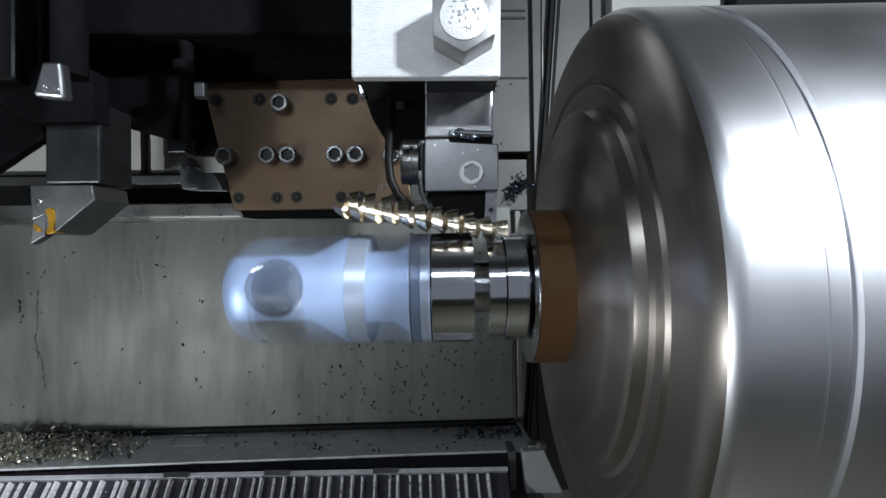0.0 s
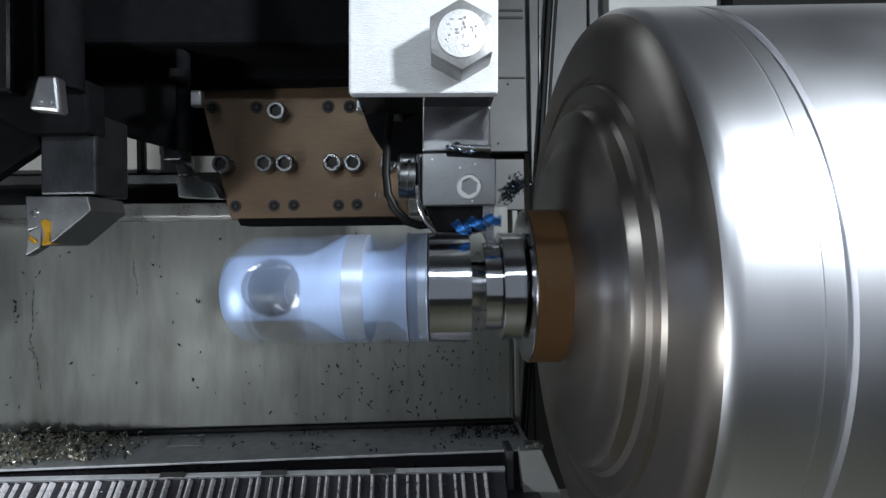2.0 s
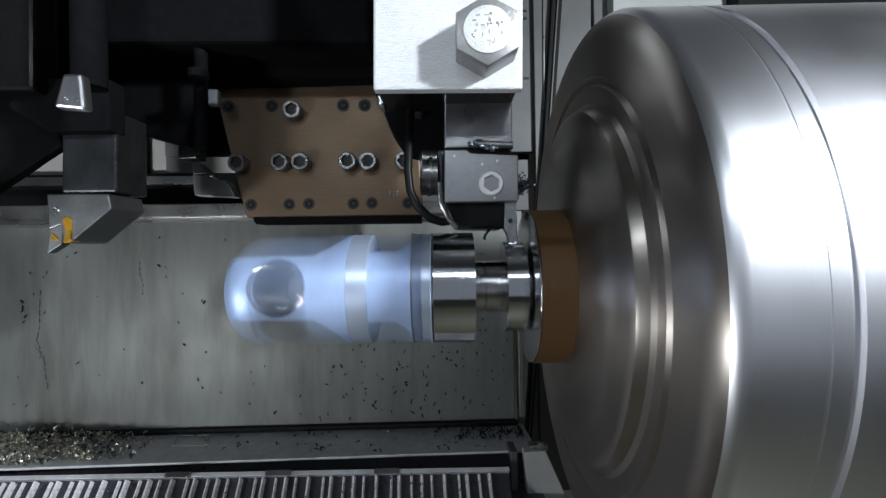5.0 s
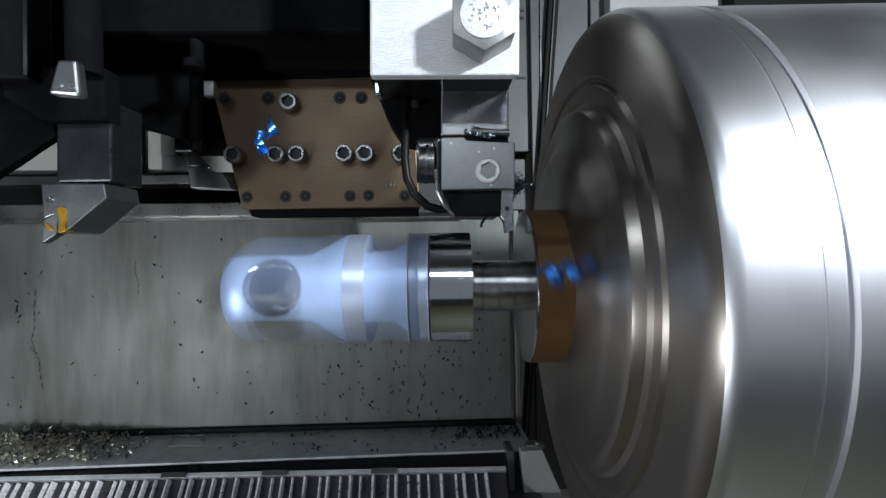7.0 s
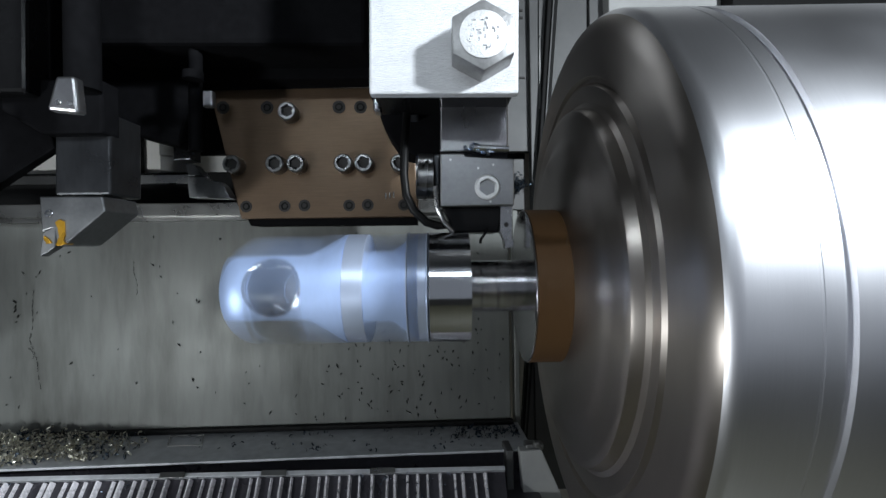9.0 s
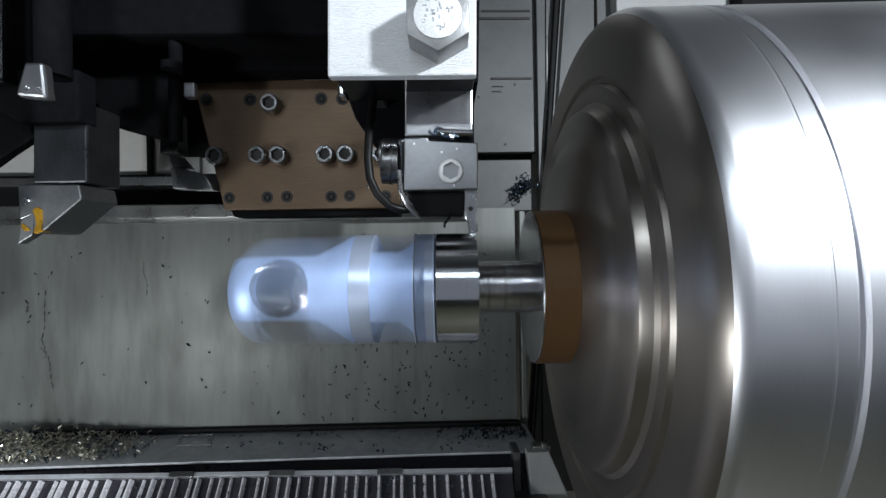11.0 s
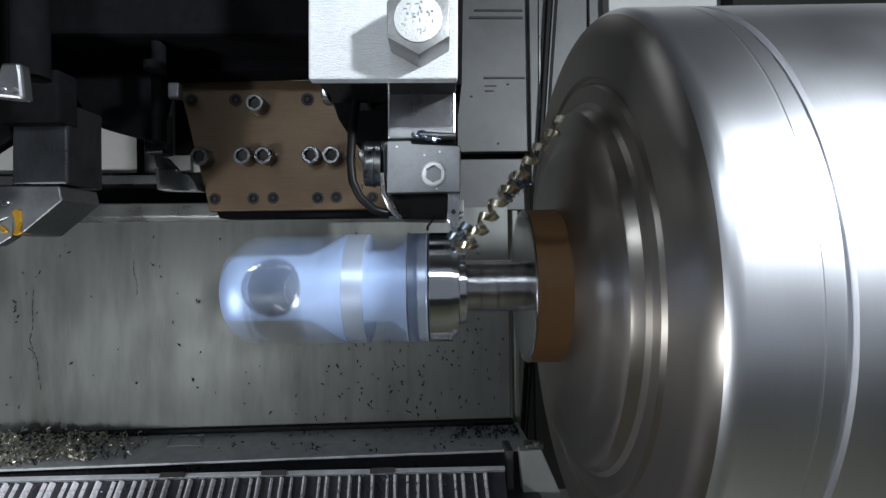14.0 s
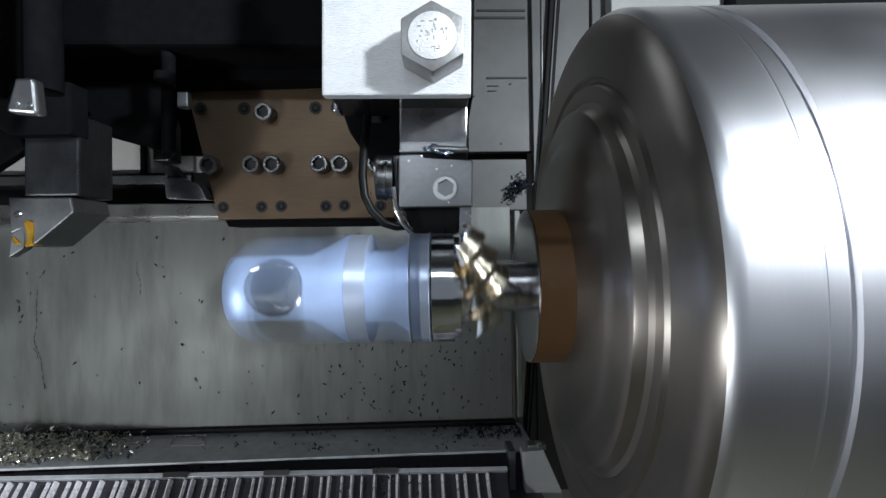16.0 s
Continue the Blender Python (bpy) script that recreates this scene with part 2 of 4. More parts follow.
back("rail", joined(slab((-0.5283, 0.2050, 0.0585), (0.0181, 0.2050, 0.0474), 0.02, 0.0008), slab((-0.5375, 0.2120, 0.0562), (0.0183, 0.2120, 0.0435), 0.012, 0.0008)), TRIM, "bright steel rail along the bed cover's top", "rail")
back("cover_bed", slab((-0.5996, 0.2600, 0.0936), (-0.0459, 0.2600, 0.0555), 0.02, 0.0008), SHADE, "dark slide behind the bed cover's rail", "slide")
back("slide_strip", slab((-0.5958, 0.2570, 0.0909), (-0.2407, 0.2570, 0.0826), 0.006, 0.0005), TRIM, "pale strip on the dark slide", "trim")
back("rear_cream_panel", slab((-0.6183, 0.2750, 0.1493), (-0.2484, 0.2750, 0.0903), 0.01, 0.0008), CREAM, "cream painted panel behind the turret", "panel")
back("back_post", slab((-0.2952, 0.2680, 0.1424), (-0.2910, 0.2680, 0.0899), 0.006, 0.0006), SHADE, "dark upright behind the turret", "post")
back("back_post", slab((-0.2727, 0.2680, 0.1115), (-0.2436, 0.2680, 0.0892), 0.006, 0.0006), PALE, "pale grey upright's foot behind the turret", "post")
back("back_post", slab((-0.2735, 0.2680, 0.1750), (-0.2600, 0.2680, 0.1119), 0.006, 0.0006), PALE, "pale grey upright behind the turret", "post")
# Two flat near-black sheets put the shade behind the turret into colour.
back("back_recess_shade", slab((-0.2596, 0.2720, 0.3000), (-0.1700, 0.2720, 0.1125), 0.006), SHADE, "near-black sheet painted as the shaded recess beside the pale upright", "panel")
back("back_shade", slab((-0.6219, 0.2800, 0.3387), (-0.2519, 0.2800, 0.1443), 0.01), SHADE, "near-black sheet painted as the shade above the cream panel", "panel")

# rear panels beside the headstock
upper = back("rear_panel", slab((-0.0690, 0.3000, 0.3792), (0.0985, 0.3000, 0.1194), 0.012, 0.0008), WALL, "grey painted rear panel with slots and scratches", "panel")
for lo, hi in (((0.0407, 0.2985, 0.2712), (0.0923, 0.2985, 0.2692)), ((0.0351, 0.2985, 0.2635), (0.0922, 0.2985, 0.2611)), ((0.0497, 0.2985, 0.1990), (0.0935, 0.2985, 0.1971)), ((0.0508, 0.2985, 0.1900), (0.0628, 0.2985, 0.1892)), ((0.0507, 0.2985, 0.1846), (0.0603, 0.2985, 0.1838))):
    slot = part("slot", slab(lo, hi, 0.004), HOLE, upper, "thin dark slot")
for p in ((0.0755, 0.2990, 0.1916), (0.0362, 0.2990, 0.1784), (0.0643, 0.2990, 0.1280)):
    part("rivet", peg(p[0], p[1] - 0.0005, p[2], 0.0010, 0.002, 10), HOLE, upper)
# Near-black sheet: the shade under the rear panel is put into its colour.
back("undercut", slab((-0.0760, 0.3200, 0.1268), (0.0967, 0.3200, 0.1116), 0.012), SHADE, "near-black sheet painted as the shaded undercut below the rear panel", "gap")
back("rear_ledge", slab((-0.0836, 0.2900, 0.1094), (0.0892, 0.2900, 0.0559), 0.02, 0.0008), WALL, "grey rear ledge panel with blue swarf", "ledge")
back("post_strip", slab((0.0979, 0.2930, 0.3700), (0.1215, 0.2930, -0.1932), 0.012, 0.0008), WALL, "grey upright strip by the headstock", "trim")
back("strip_bead", prism([(0.1092, 0.3700), (0.1102, 0.3700), (0.1068, 0.0500), (0.1058, 0.0500)], 0.2905, 0.2935), TRIM, "thin bright bead on the upright strip", "trim")
back("door_post", prism([(0.1231, 0.3700), (0.1351, 0.3700), (0.0860, -0.2000), (0.0800, -0.2000)], 0.2850, 0.2960, 0.0008), SHADE, "dark leaning rubber joint beside the headstock", "joint")
back("joint_bead", prism([(0.1290, 0.3700), (0.1303, 0.3700), (0.0832, -0.2000), (0.0821, -0.2000)], 0.2825, 0.2852), WALL, "grey bead along the dark joint", "trim")
back("headstock_panel", prism([(0.1300, 0.3654), (0.1622, 0.3654), (0.1560, -0.2429), (0.0840, -0.2429)], 0.2970, 0.3150, 0.0008), WALL, "grey painted headstock panel", "panel")
back("headstock_panel_far", slab((0.1636, 0.2960, 0.3683), (0.1800, 0.2960, -0.2458), 0.02, 0.0008), WALL, "grey painted headstock panel strip", "panel")
back("headstock_cover", slab((0.1783, 0.2800, 0.3609), (0.3196, 0.2800, 0.2574), 0.02, 0.001), PALE, "pale painted headstock cover", "panel")
back("headstock_top", slab((0.2967, 0.2600, 0.3445), (0.5666, 0.2600, 0.2349), 0.02, 0.001), SHADE, "dark headstock part above the chuck", "panel")
back("headstock_front", slab((0.1763, 0.2950, 0.2667), (0.5997, 0.2950, -0.3865), 0.02), WALL, "grey headstock front behind the chuck", "panel")

# ledge, gap and chip guard under the bed cover
tray = back("tray", joined(box((-0.60, 0.160, -0.1425), (0.0655, 0.216, -0.1405), 0.0004), box((-0.60, 0.1585, -0.1416), (0.0655, 0.1605, -0.1398), 0.0004)), TRAY, "oily steel ledge strewn with swarf", "ledge")
tray.matrix_basis = Matrix.Translation((-0.17, 0.16, 0)) @ pose(0, -0.001, 0, 0, 0, 0.9) @ Matrix.Translation((0.17, -0.16, 0)) @ BACK
# Added box closes the open space; its shade is put into the colour.
back("tray_back_shade", box((-0.60, 0.163, -0.21), (0.0655, 0.215, -0.1427)), GUARD, "dark filler box painted as the shaded space under the ledge", "gap")
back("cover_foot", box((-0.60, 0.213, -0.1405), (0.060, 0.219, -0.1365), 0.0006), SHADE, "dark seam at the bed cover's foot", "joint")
# Second added filler, its dark colour standing for the gap's shade.
back("tray_gap_shade", box((-0.60, 0.12, -0.185), (0.0655, 0.165, -0.165)), GUARD, "dark filler slab painted as the shaded gap under the ledge", "gap")
frame_bars = joined(box((-0.2075, 0.186, -0.1405), (-0.1794, 0.1869, -0.1400)), box((-0.2075, 0.2061, -0.1405), (-0.1794, 0.2070, -0.1398)), box((-0.2075, 0.187, -0.1405), (-0.2066, 0.206, -0.1400)), box((-0.1803, 0.187, -0.1405), (-0.1794, 0.206, -0.1400)))
for v in frame_bars.verts:
    v.co.x -= 0.0186 + 0.38 * (v.co.y - 0.186)
hatch = back("hatch", frame_bars, TRIM, "small rectangular hatch frame in the ledge", "hatch")
hatch.matrix_basis = pose(0, 0, 0.0012) @ BACK
back("corner_post", slab((0.0423, 0.1500, -0.1361), (0.0478, 0.1500, -0.2163), 0.02, 0.0008), WALL, "grey post at the chip guard's end", "post")
back("corner_panel", prism([(0.0517, 0.1450, -0.1345), (0.0679, 0.1450, -0.1339), (0.0827, 0.1450, -0.1695), (0.0987, 0.1450, -0.2138), (0.0571, 0.1450, -0.2131)], 0.145, 0.155, 0.0008), PALE, "pale grey guard panel under the chuck", "panel")
back("latch", joined(slab((0.0571, 0.1500, -0.1321), (0.0710, 0.1500, -0.1365), 0.01, 0.001), slab((0.0626, 0.1450, -0.1284), (0.0667, 0.1450, -0.1330), 0.006, 0.001)), TRIM, "small bright latch on the corner", "latch")

guard = thing("chip_guard", "ribbed scratched steel chip guard under the ledge", "chip guard", at=(0, 0.140, -0.1432))
guard.rotation_euler = (0, 0, radians(0.8))
SLOPE = Matrix.Rotation(radians(47), 4, "X")


def sloped(bm):
    bmesh.ops.transform(bm, matrix=SLOPE, verts=bm.verts[:])
    return bm


part("sheet", sloped(box((-0.62, -0.14, -0.008), (0.0425, 0.0, -0.004))), GUARD, guard)
part("top_bar", sloped(box((-0.62, -0.002, -0.004), (0.0425, 0.0010, 0.0006), 0.0003)), TRAY, guard)
for x in (-0.196, -0.124, -0.046):
    part("clip", sloped(box((x - 0.009, -0.003, 0.0012), (x + 0.009, 0.0012, 0.0022), 0.0004)), TRIM, guard)


def rib(w, h):
    bm = bmesh.new()
    prof = [(-w, 0), (-w * 0.9, h * 0.6), (-w * 0.4, h), (w * 0.4, h), (w * 0.9, h * 0.6), (w, 0)]
    a = [bm.verts.new((x, -0.14, z - 0.005)) for x, z in prof]
    b = [bm.verts.new((x - 0.006, -0.003, z - 0.005)) for x, z in prof]
    for i in range(5):
        bm.faces.new((a[i], a[i + 1], b[i + 1], b[i]))
    bm.faces.new(a)
    bm.faces.new(b[::-1])
    bmesh.ops.recalc_face_normals(bm, faces=bm.faces[:])
    return smooth(sloped(bm), 50)


tall = part("rib", rib(0.0014, 0.0052), SLAT, guard)
low = part("rib", rib(0.0010, 0.0036), SLAT, guard)
tall.location.x, low.location.x = 0.034, 0.0265
for i in range(1, 38):
    for base, off in ((tall, 0.034), (low, 0.0265 + 0.002 * math.sin(i * 2.1))):
        r = new("rib", base.data)
        r.parent = guard
        r.location.x = off - 0.0163 * i

# ---- chuck ----
chuck = thing("chuck", "spinning bright ground steel lathe chuck", "chuck")
# the rim is rounded over from the ground cylinder to the face
RIM = [(0.0616 - 0.0060 * math.sin(radians(7.5 * k)), 0.0960 + 0.0090 * math.cos(radians(7.5 * k))) for k in range(13)]
part("chuck_body", turned([(0.30, 0.0), (0.30, 0.105), (0.0842, 0.105), (0.0838, 0.1038), (0.0820, 0.1038), (0.0814, 0.105), (0.0775, 0.105), (0.0773, 0.1049), (0.0769, 0.1049), (0.0767, 0.105),
                           (0.0650, 0.105)] + RIM[:6], 160), CHUCK, chuck, "bright ground chuck rim")
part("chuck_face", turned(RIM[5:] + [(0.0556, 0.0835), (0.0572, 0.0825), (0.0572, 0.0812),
                           (0.0556, 0.0800), (0.0556, 0.0765), (0.0561, 0.0740), (0.0550, 0.0722), (0.0524, 0.0714), (0.0515, 0.0708), (0.0510, 0.0698), (0.0506, 0.0680), (0.0501, 0.0610), (0.0497, 0.0590), (0.0489, 0.0568), (0.0481, 0.0545), (0.0478, 0.0500), (0.0470, 0.0460), (0.0470, 0.0)], 160), CHUCK_FACE, chuck, "grey stepped chuck face with warm reflections in its colour")
for i in range(3):
    bm = bmesh.new()
    arc = [radians(-56 + 112 * j / 16) for j in range(17)]
    inner, outer = 0.0135, 0.0320
    grid = []
    for x in (0.0342, 0.0475):
        grid.append([[bm.verts.new((x, r * math.cos(a), r * math.sin(a))) for a in arc] for r in (inner, outer)])
    for s in range(16):
        bm.faces.new((grid[0][0][s], grid[0][0][s + 1], grid[0][1][s + 1], grid[0][1][s]))
        bm.faces.new((grid[1][0][s], grid[1][1][s], grid[1][1][s + 1], grid[1][0][s + 1]))
        for k in (0, 1):
            bm.faces.new((grid[0][k][s], grid[1][k][s], grid[1][k][s + 1], grid[0][k][s + 1]))
    for s in (0, 16):
        bm.faces.new((grid[0][0][s], grid[0][1][s], grid[1][1][s], grid[1][0][s]))
    bmesh.ops.recalc_face_normals(bm, faces=bm.faces[:])
    jaw = part("jaw", smooth(bm), JAW, chuck, "brown oiled chuck jaw")
    jaw.rotation_euler = (radians(120 * i), 0, 0)
part("locating_ring", turned([(0.0342, 0.0), (0.0342, 0.0316), (0.0338, 0.0319), (0.0334, 0.0316), (0.0331, 0.0300), (0.0331, 0.0)]), NECK, chuck, "thin grey locating ring before the jaws")

# ---- workpiece ----
work = thing("workpiece", "spinning turned steel rod end with flats and a cross hole", "workpiece")
RW = 0.0228


def flatted(x0, x1, half, run, left_round=0.0):
    """A round bar between x0 and x1 milled flat on two sides to half its thickness, with run-outs towards x1."""
    bm = bmesh.new()
    n, seg = 44, 96
    rings = []
    for i in range(n + 1):
        x = x0 + (x1 - x0) * i / n
        r = RW
        if left_round and x < x0 + left_round:
            u = (x0 + left_round - x) / left_round
            r = RW * (0.36 + 0.64 * math.sqrt(max(0, 1 - u * u)))
        h = half
        if x > x1 - run:
            u = (x - (x1 - run)) / run
            h = half + (RW - half) * u ** 1.3
        ring = []
        for j in range(seg):
            a = 2 * math.pi * j / seg
            ring.append(bm.verts.new((x, max(-h, min(h, r * math.cos(a))), r * math.sin(a))))
        rings.append(ring)
    for a, b in zip(rings, rings[1:]):
        for j in range(seg):
            bm.faces.new((a[j], a[(j + 1) % seg], b[(j + 1) % seg], b[j]))
    bm.faces.new(rings[0])
    bm.faces.new(rings[-1])
    bmesh.ops.recalc_face_normals(bm, faces=bm.faces[:])
    return smooth(bm, 30)


fork = part("fork_end", flatted(-0.0902, -0.0392, 0.0124, 0.0136, 0.0135), FLAT, work, "flat sided rounded end, bluish sheen painted into its colour")


def bored(ob, x, r):
    """Cuts a through hole along z."""
    bm = bmesh.new()
    bmesh.ops.create_cone(bm, cap_ends=True, segments=48, radius1=r, radius2=r, depth=0.08, matrix=Matrix.Translation((x, 0, 0)))
    me = bpy.data.meshes.new("cutter")
    bm.to_mesh(me)
    bm.free()
    cutter = new("cutter", me)
    mod = ob.modifiers.new("bore", "BOOLEAN")
    mod.operation, mod.object, mod.solver = "DIFFERENCE", cutter, "EXACT"
    bpy.context.view_layer.update()
    done = bpy.data.meshes.new_from_object(ob.evaluated_get(bpy.context.evaluated_depsgraph_get()))
    ob.modifiers.clear()
    ob.data = done
    bpy.data.objects.remove(cutter)


bored(fork, -0.0655, 0.0098)
for side in (-1, 1):
    bm = bmesh.new()
    rows = []
    for rho, up in ((0.0097, -0.001), (0.0099, 0.0004), (0.0108, 0.0006), (0.0113, 0.0)):
        rows.append([bm.verts.new((-0.0655 + rho * math.cos(6.2832 * k / 48), rho * math.sin(6.2832 * k / 48), side * (math.sqrt(RW ** 2 - (rho * math.sin(6.2832 * k / 48)) ** 2) + up))) for k in range(48)])
    for a, b in zip(rows, rows[1:]):
        for k in range(48):
            bm.faces.new((a[k], a[(k + 1) % 48], b[(k + 1) % 48], b[k]))
    bmesh.ops.recalc_face_normals(bm, faces=bm.faces[:])
    part("hole_rim", smooth(bm), STEEL, work, "bright rim of the cross hole")
bm = bmesh.new()
rows = [[bm.verts.new((-0.0655 + 0.0097 * math.cos(6.2832 * k / 48), 0.0097 * math.sin(6.2832 * k / 48), z * (RW - 0.0023))) for k in range(48)] for z in (-1, -0.5, 0, 0.5, 1)]
for a, b in zip(rows, rows[1:]):
    for k in range(48):
        bm.faces.new((a[k], b[k], b[(k + 1) % 48], a[(k + 1) % 48]))
part("hole_wall", smooth(bm), STEEL, work, "bored wall of the cross hole")
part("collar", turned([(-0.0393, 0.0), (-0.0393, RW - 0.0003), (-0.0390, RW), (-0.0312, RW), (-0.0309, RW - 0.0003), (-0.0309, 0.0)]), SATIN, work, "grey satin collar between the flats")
part("spanner_flat", flatted(-0.0309, -0.0100, 0.0136, 0.0105), FLAT, work, "flat sided grip, bluish sheen painted into its colour")
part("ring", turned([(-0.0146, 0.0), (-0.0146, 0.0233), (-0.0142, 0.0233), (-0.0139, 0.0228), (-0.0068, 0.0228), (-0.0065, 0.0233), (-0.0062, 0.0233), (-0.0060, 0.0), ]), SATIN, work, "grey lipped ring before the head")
part("head", turned([(-0.0058, 0.0), (-0.0058, RW), (-0.0055, RW + 0.0002), (0.0034, RW + 0.0002), (0.0034, 0.0)]), STEEL, work, "mirror bright turned head")
part("shoulder", turned([(0.0033, 0.0), (0.0033, 0.0212), (0.0058, 0.0212), (0.0060, 0.0209), (0.0061, 0.0160), (0.0064, 0.0153), (0.0090, 0.0153), (0.0093, 0.0150), (0.0094, 0.0109), (0.0094, 0.0)]), STEEL, work, "stepped bright shoulder")
part("neck", turned([(0.0090, 0.0), (0.0090, 0.0108), (0.0150, 0.0108), (0.0152, 0.0104), (0.0156, 0.0104), (0.0158, 0.0108), (0.0217, 0.0108), (0.0219, 0.0104), (0.0223, 0.0104), (0.0225, 0.0108), (0.0280, 0.0108), (0.0282, 0.0104), (0.0286, 0.0104), (0.0288, 0.0108), (0.0345, 0.0108), (0.0345, 0.0)]), NECK, work, "grooved narrow turned neck")


def stock(x0, x1, r0, r1, mat=STEEL, c=0.0002):
    """A shell of stock that the tool takes away."""
    return part("stock_ring", turned([(x0, r0), (x0, r1 - c), (x0 + c, r1), (x1 - c, r1), (x1, r1 - c), (x1, r0), (x0, r0)]), mat, work, "bright ring of stock still to be cut")


STOCK = [(stock(0.0165, 0.0232, 0.0185, 0.0212), 1.20), (stock(0.0165, 0.0232, 0.0148, 0.0184), 2.20), (stock(0.0165, 0.0232, 0.0109, 0.0147), 3.10),
         (stock(0.0234, 0.0318, 0.0190, 0.0225), 4.60), (stock(0.0234, 0.0318, 0.0150, 0.0189), 5.60), (stock(0.0234, 0.0318, 0.0109, 0.0149), 6.60),
         (stock(0.00602, 0.0107, 0.0190, RW + 0.0002, c=0.00001), 11.70), (stock(0.0061, 0.0107, 0.0154, 0.0189), 12.30), (stock(0.0095, 0.0107, 0.0109, 0.0153), 12.80),
         (stock(0.00341, 0.0060, 0.0213, RW + 0.0002, c=0.00001), 13.80)]

# ---- turret and its tools: one carriage ----
turret = thing("turret", "black oiled tool turret with clamped tools", "turret")
part("turret_body", prism([(-0.4328, 0.1350, 0.3219), (-0.0211, 0.1350, 0.3154), (-0.0240, 0.1350, 0.1314), (-0.1669, 0.1350, 0.1333), (-0.1687, 0.1350, 0.1200), (-0.1757, 0.1350, 0.0870), (-0.2143, 0.1350, 0.0981), (-0.2200, 0.1350, 0.1167), (-0.4359, 0.1350, 0.1201)], 0.115, 0.134, 0.002), BLACK, turret)
part("front_wall", prism([(-0.2099, 0.0800, 0.2693), (-0.0413, 0.0800, 0.2667), (-0.0433, 0.0800, 0.1371), (-0.2120, 0.0800, 0.1398)], 0.075, 0.115, 0.003), BLACK, turret)
part("left_wall", prism([(-0.2973, 0.0300, 0.2149), (-0.2020, 0.0300, 0.2134), (-0.2033, 0.0300, 0.0960), (-0.2991, 0.0300, 0.0977)], 0.030, 0.045, 0.002), BLACK_GLOSS, turret, "dark greenish turret guard")
part("lower_wedge", prism([(-0.3252, 0.0500, 0.1043), (-0.2210, 0.0500, 0.1023), (-0.2114, 0.0500, 0.0943), (-0.2058, 0.0500, 0.0732), (-0.2289, 0.0500, 0.0588), (-0.3268, 0.0500, -0.0027)], 0.050, 0.056, 0.001), BLACK, turret)
nozzle = part("nozzle_block", prism([(-0.1566, 0.0890), (-0.1490, 0.0889), (-0.1476, 0.0738), (-0.1606, 0.0752)], -0.0090, -0.0035, 0.0012), CLAMP, turret, "polished wedge shaped coolant nozzle")
for p in ((-0.1556, 0.0, 0.0781), (-0.1506, 0.0, 0.0775)):
    part("nozzle_screw", socket_head(p[0], -0.0094, p[2], 0.0012, 0.002, 0.0006), STEEL, nozzle)
bm = bmesh.new()
bmesh.ops.create_cone(bm, cap_ends=True, segments=40, radius1=0.0068, radius2=0.0068, depth=0.09, matrix=Matrix.Translation((-0.1545, 0.0030, 0.1320)))
part("nozzle_body", smooth(bm), BLACK, turret)
part("round_column", joined(tube([(-0.1469, 0.0850, 0.2384), (-0.1483, 0.0850, 0.1492), (-0.1491, 0.0850, 0.0778)], 0.0040, 20), tube([(-0.1448, 0.0750, 0.1220), (-0.1449, 0.0750, 0.1174)], 0.0058, 24)), BLACK, turret)
part("small_lug", slab((-0.1592, 0.1120, 0.1241), (-0.1519, 0.1120, 0.1135), 0.006, 0.001), CLAMP, turret, "pale steel lug")
part("rear_tool_body", prism([(-0.2083, 0.1195), (-0.1945, 0.1205), (-0.1945, 0.0885), (-0.2088, 0.0883)], 0.165, 0.18, 0.001), HOLDER_DARK, turret)

part("cheek", prism([(-0.2240, 0.1060), (-0.1722, 0.1050), (-0.1722, 0.0775), (-0.2030, 0.0775), (-0.2240, 0.0905)], 0.0385, 0.0520, 0.0015), BLACK, turret, "black turret cheek over the tool shank")

# left boring tool
shank = part("shank", prism([(-0.2016, 0.0450, 0.0903), (-0.1727, 0.0450, 0.0899), (-0.1731, 0.0450, 0.0471), (-0.2023, 0.0450, 0.0472)], 0.045, 0.0705, 0.0012), HOLDER_DARK, turret, "square tool shank with the turret's shade in its dark colour")
head = part("tool_head", prism([(-0.2086, 0.0430, 0.0465), (-0.1761, 0.0430, 0.0460), (-0.1745, 0.0430, 0.0384), (-0.1961, 0.0430, 0.0211), (-0.2002, 0.0430, 0.0203), (-0.2000, 0.0430, 0.0323), (-0.2077, 0.0430, 0.0278)], 0.043, 0.0700, 0.0007), HOLDER, turret, "grey steel tool head")
p = (-0.2036, 0.0425, 0.0376)
part("insert_screw", socket_head(p[0], p[1] - 0.0004, p[2], 0.0020, 0.003, 0.0012), STEEL, head)
part("insert", prism([(-0.2003, 0.0330), (-0.1979, 0.0345), (-0.1955, 0.0332), (-0.1953, 0.0262), (-0.1962, 0.0232), (-0.1950, 0.0215), (-0.1990, 0.0205), (-0.2000, 0.0212), (-0.1978, 0.0255), (-0.1985, 0.0300)], 0.0422, 0.048, 0.0003), INSERT, head, "yellow coated carbide insert")
part("insert_seat", prism([(-0.2074, 0.0430, 0.0277), (-0.2003, 0.0430, 0.0320), (-0.2011, 0.0430, 0.0200), (-0.2091, 0.0430, 0.0152)], 0.0432, 0.049, 0.0005), HOLDER, head, "grey pointed carbide tip")
p = (-0.2047, 0.0428, 0.0242)
part("insert_clamp", prism([(-0.2063, 0.0430, 0.0263), (-0.2031, 0.0430, 0.0236), (-0.2022, 0.0430, 0.0221), (-0.2049, 0.0430, 0.0219), (-0.2066, 0.0430, 0.0242)], 0.0424, 0.046, 0.0004), INSERT, head, "yellow insert clamp")

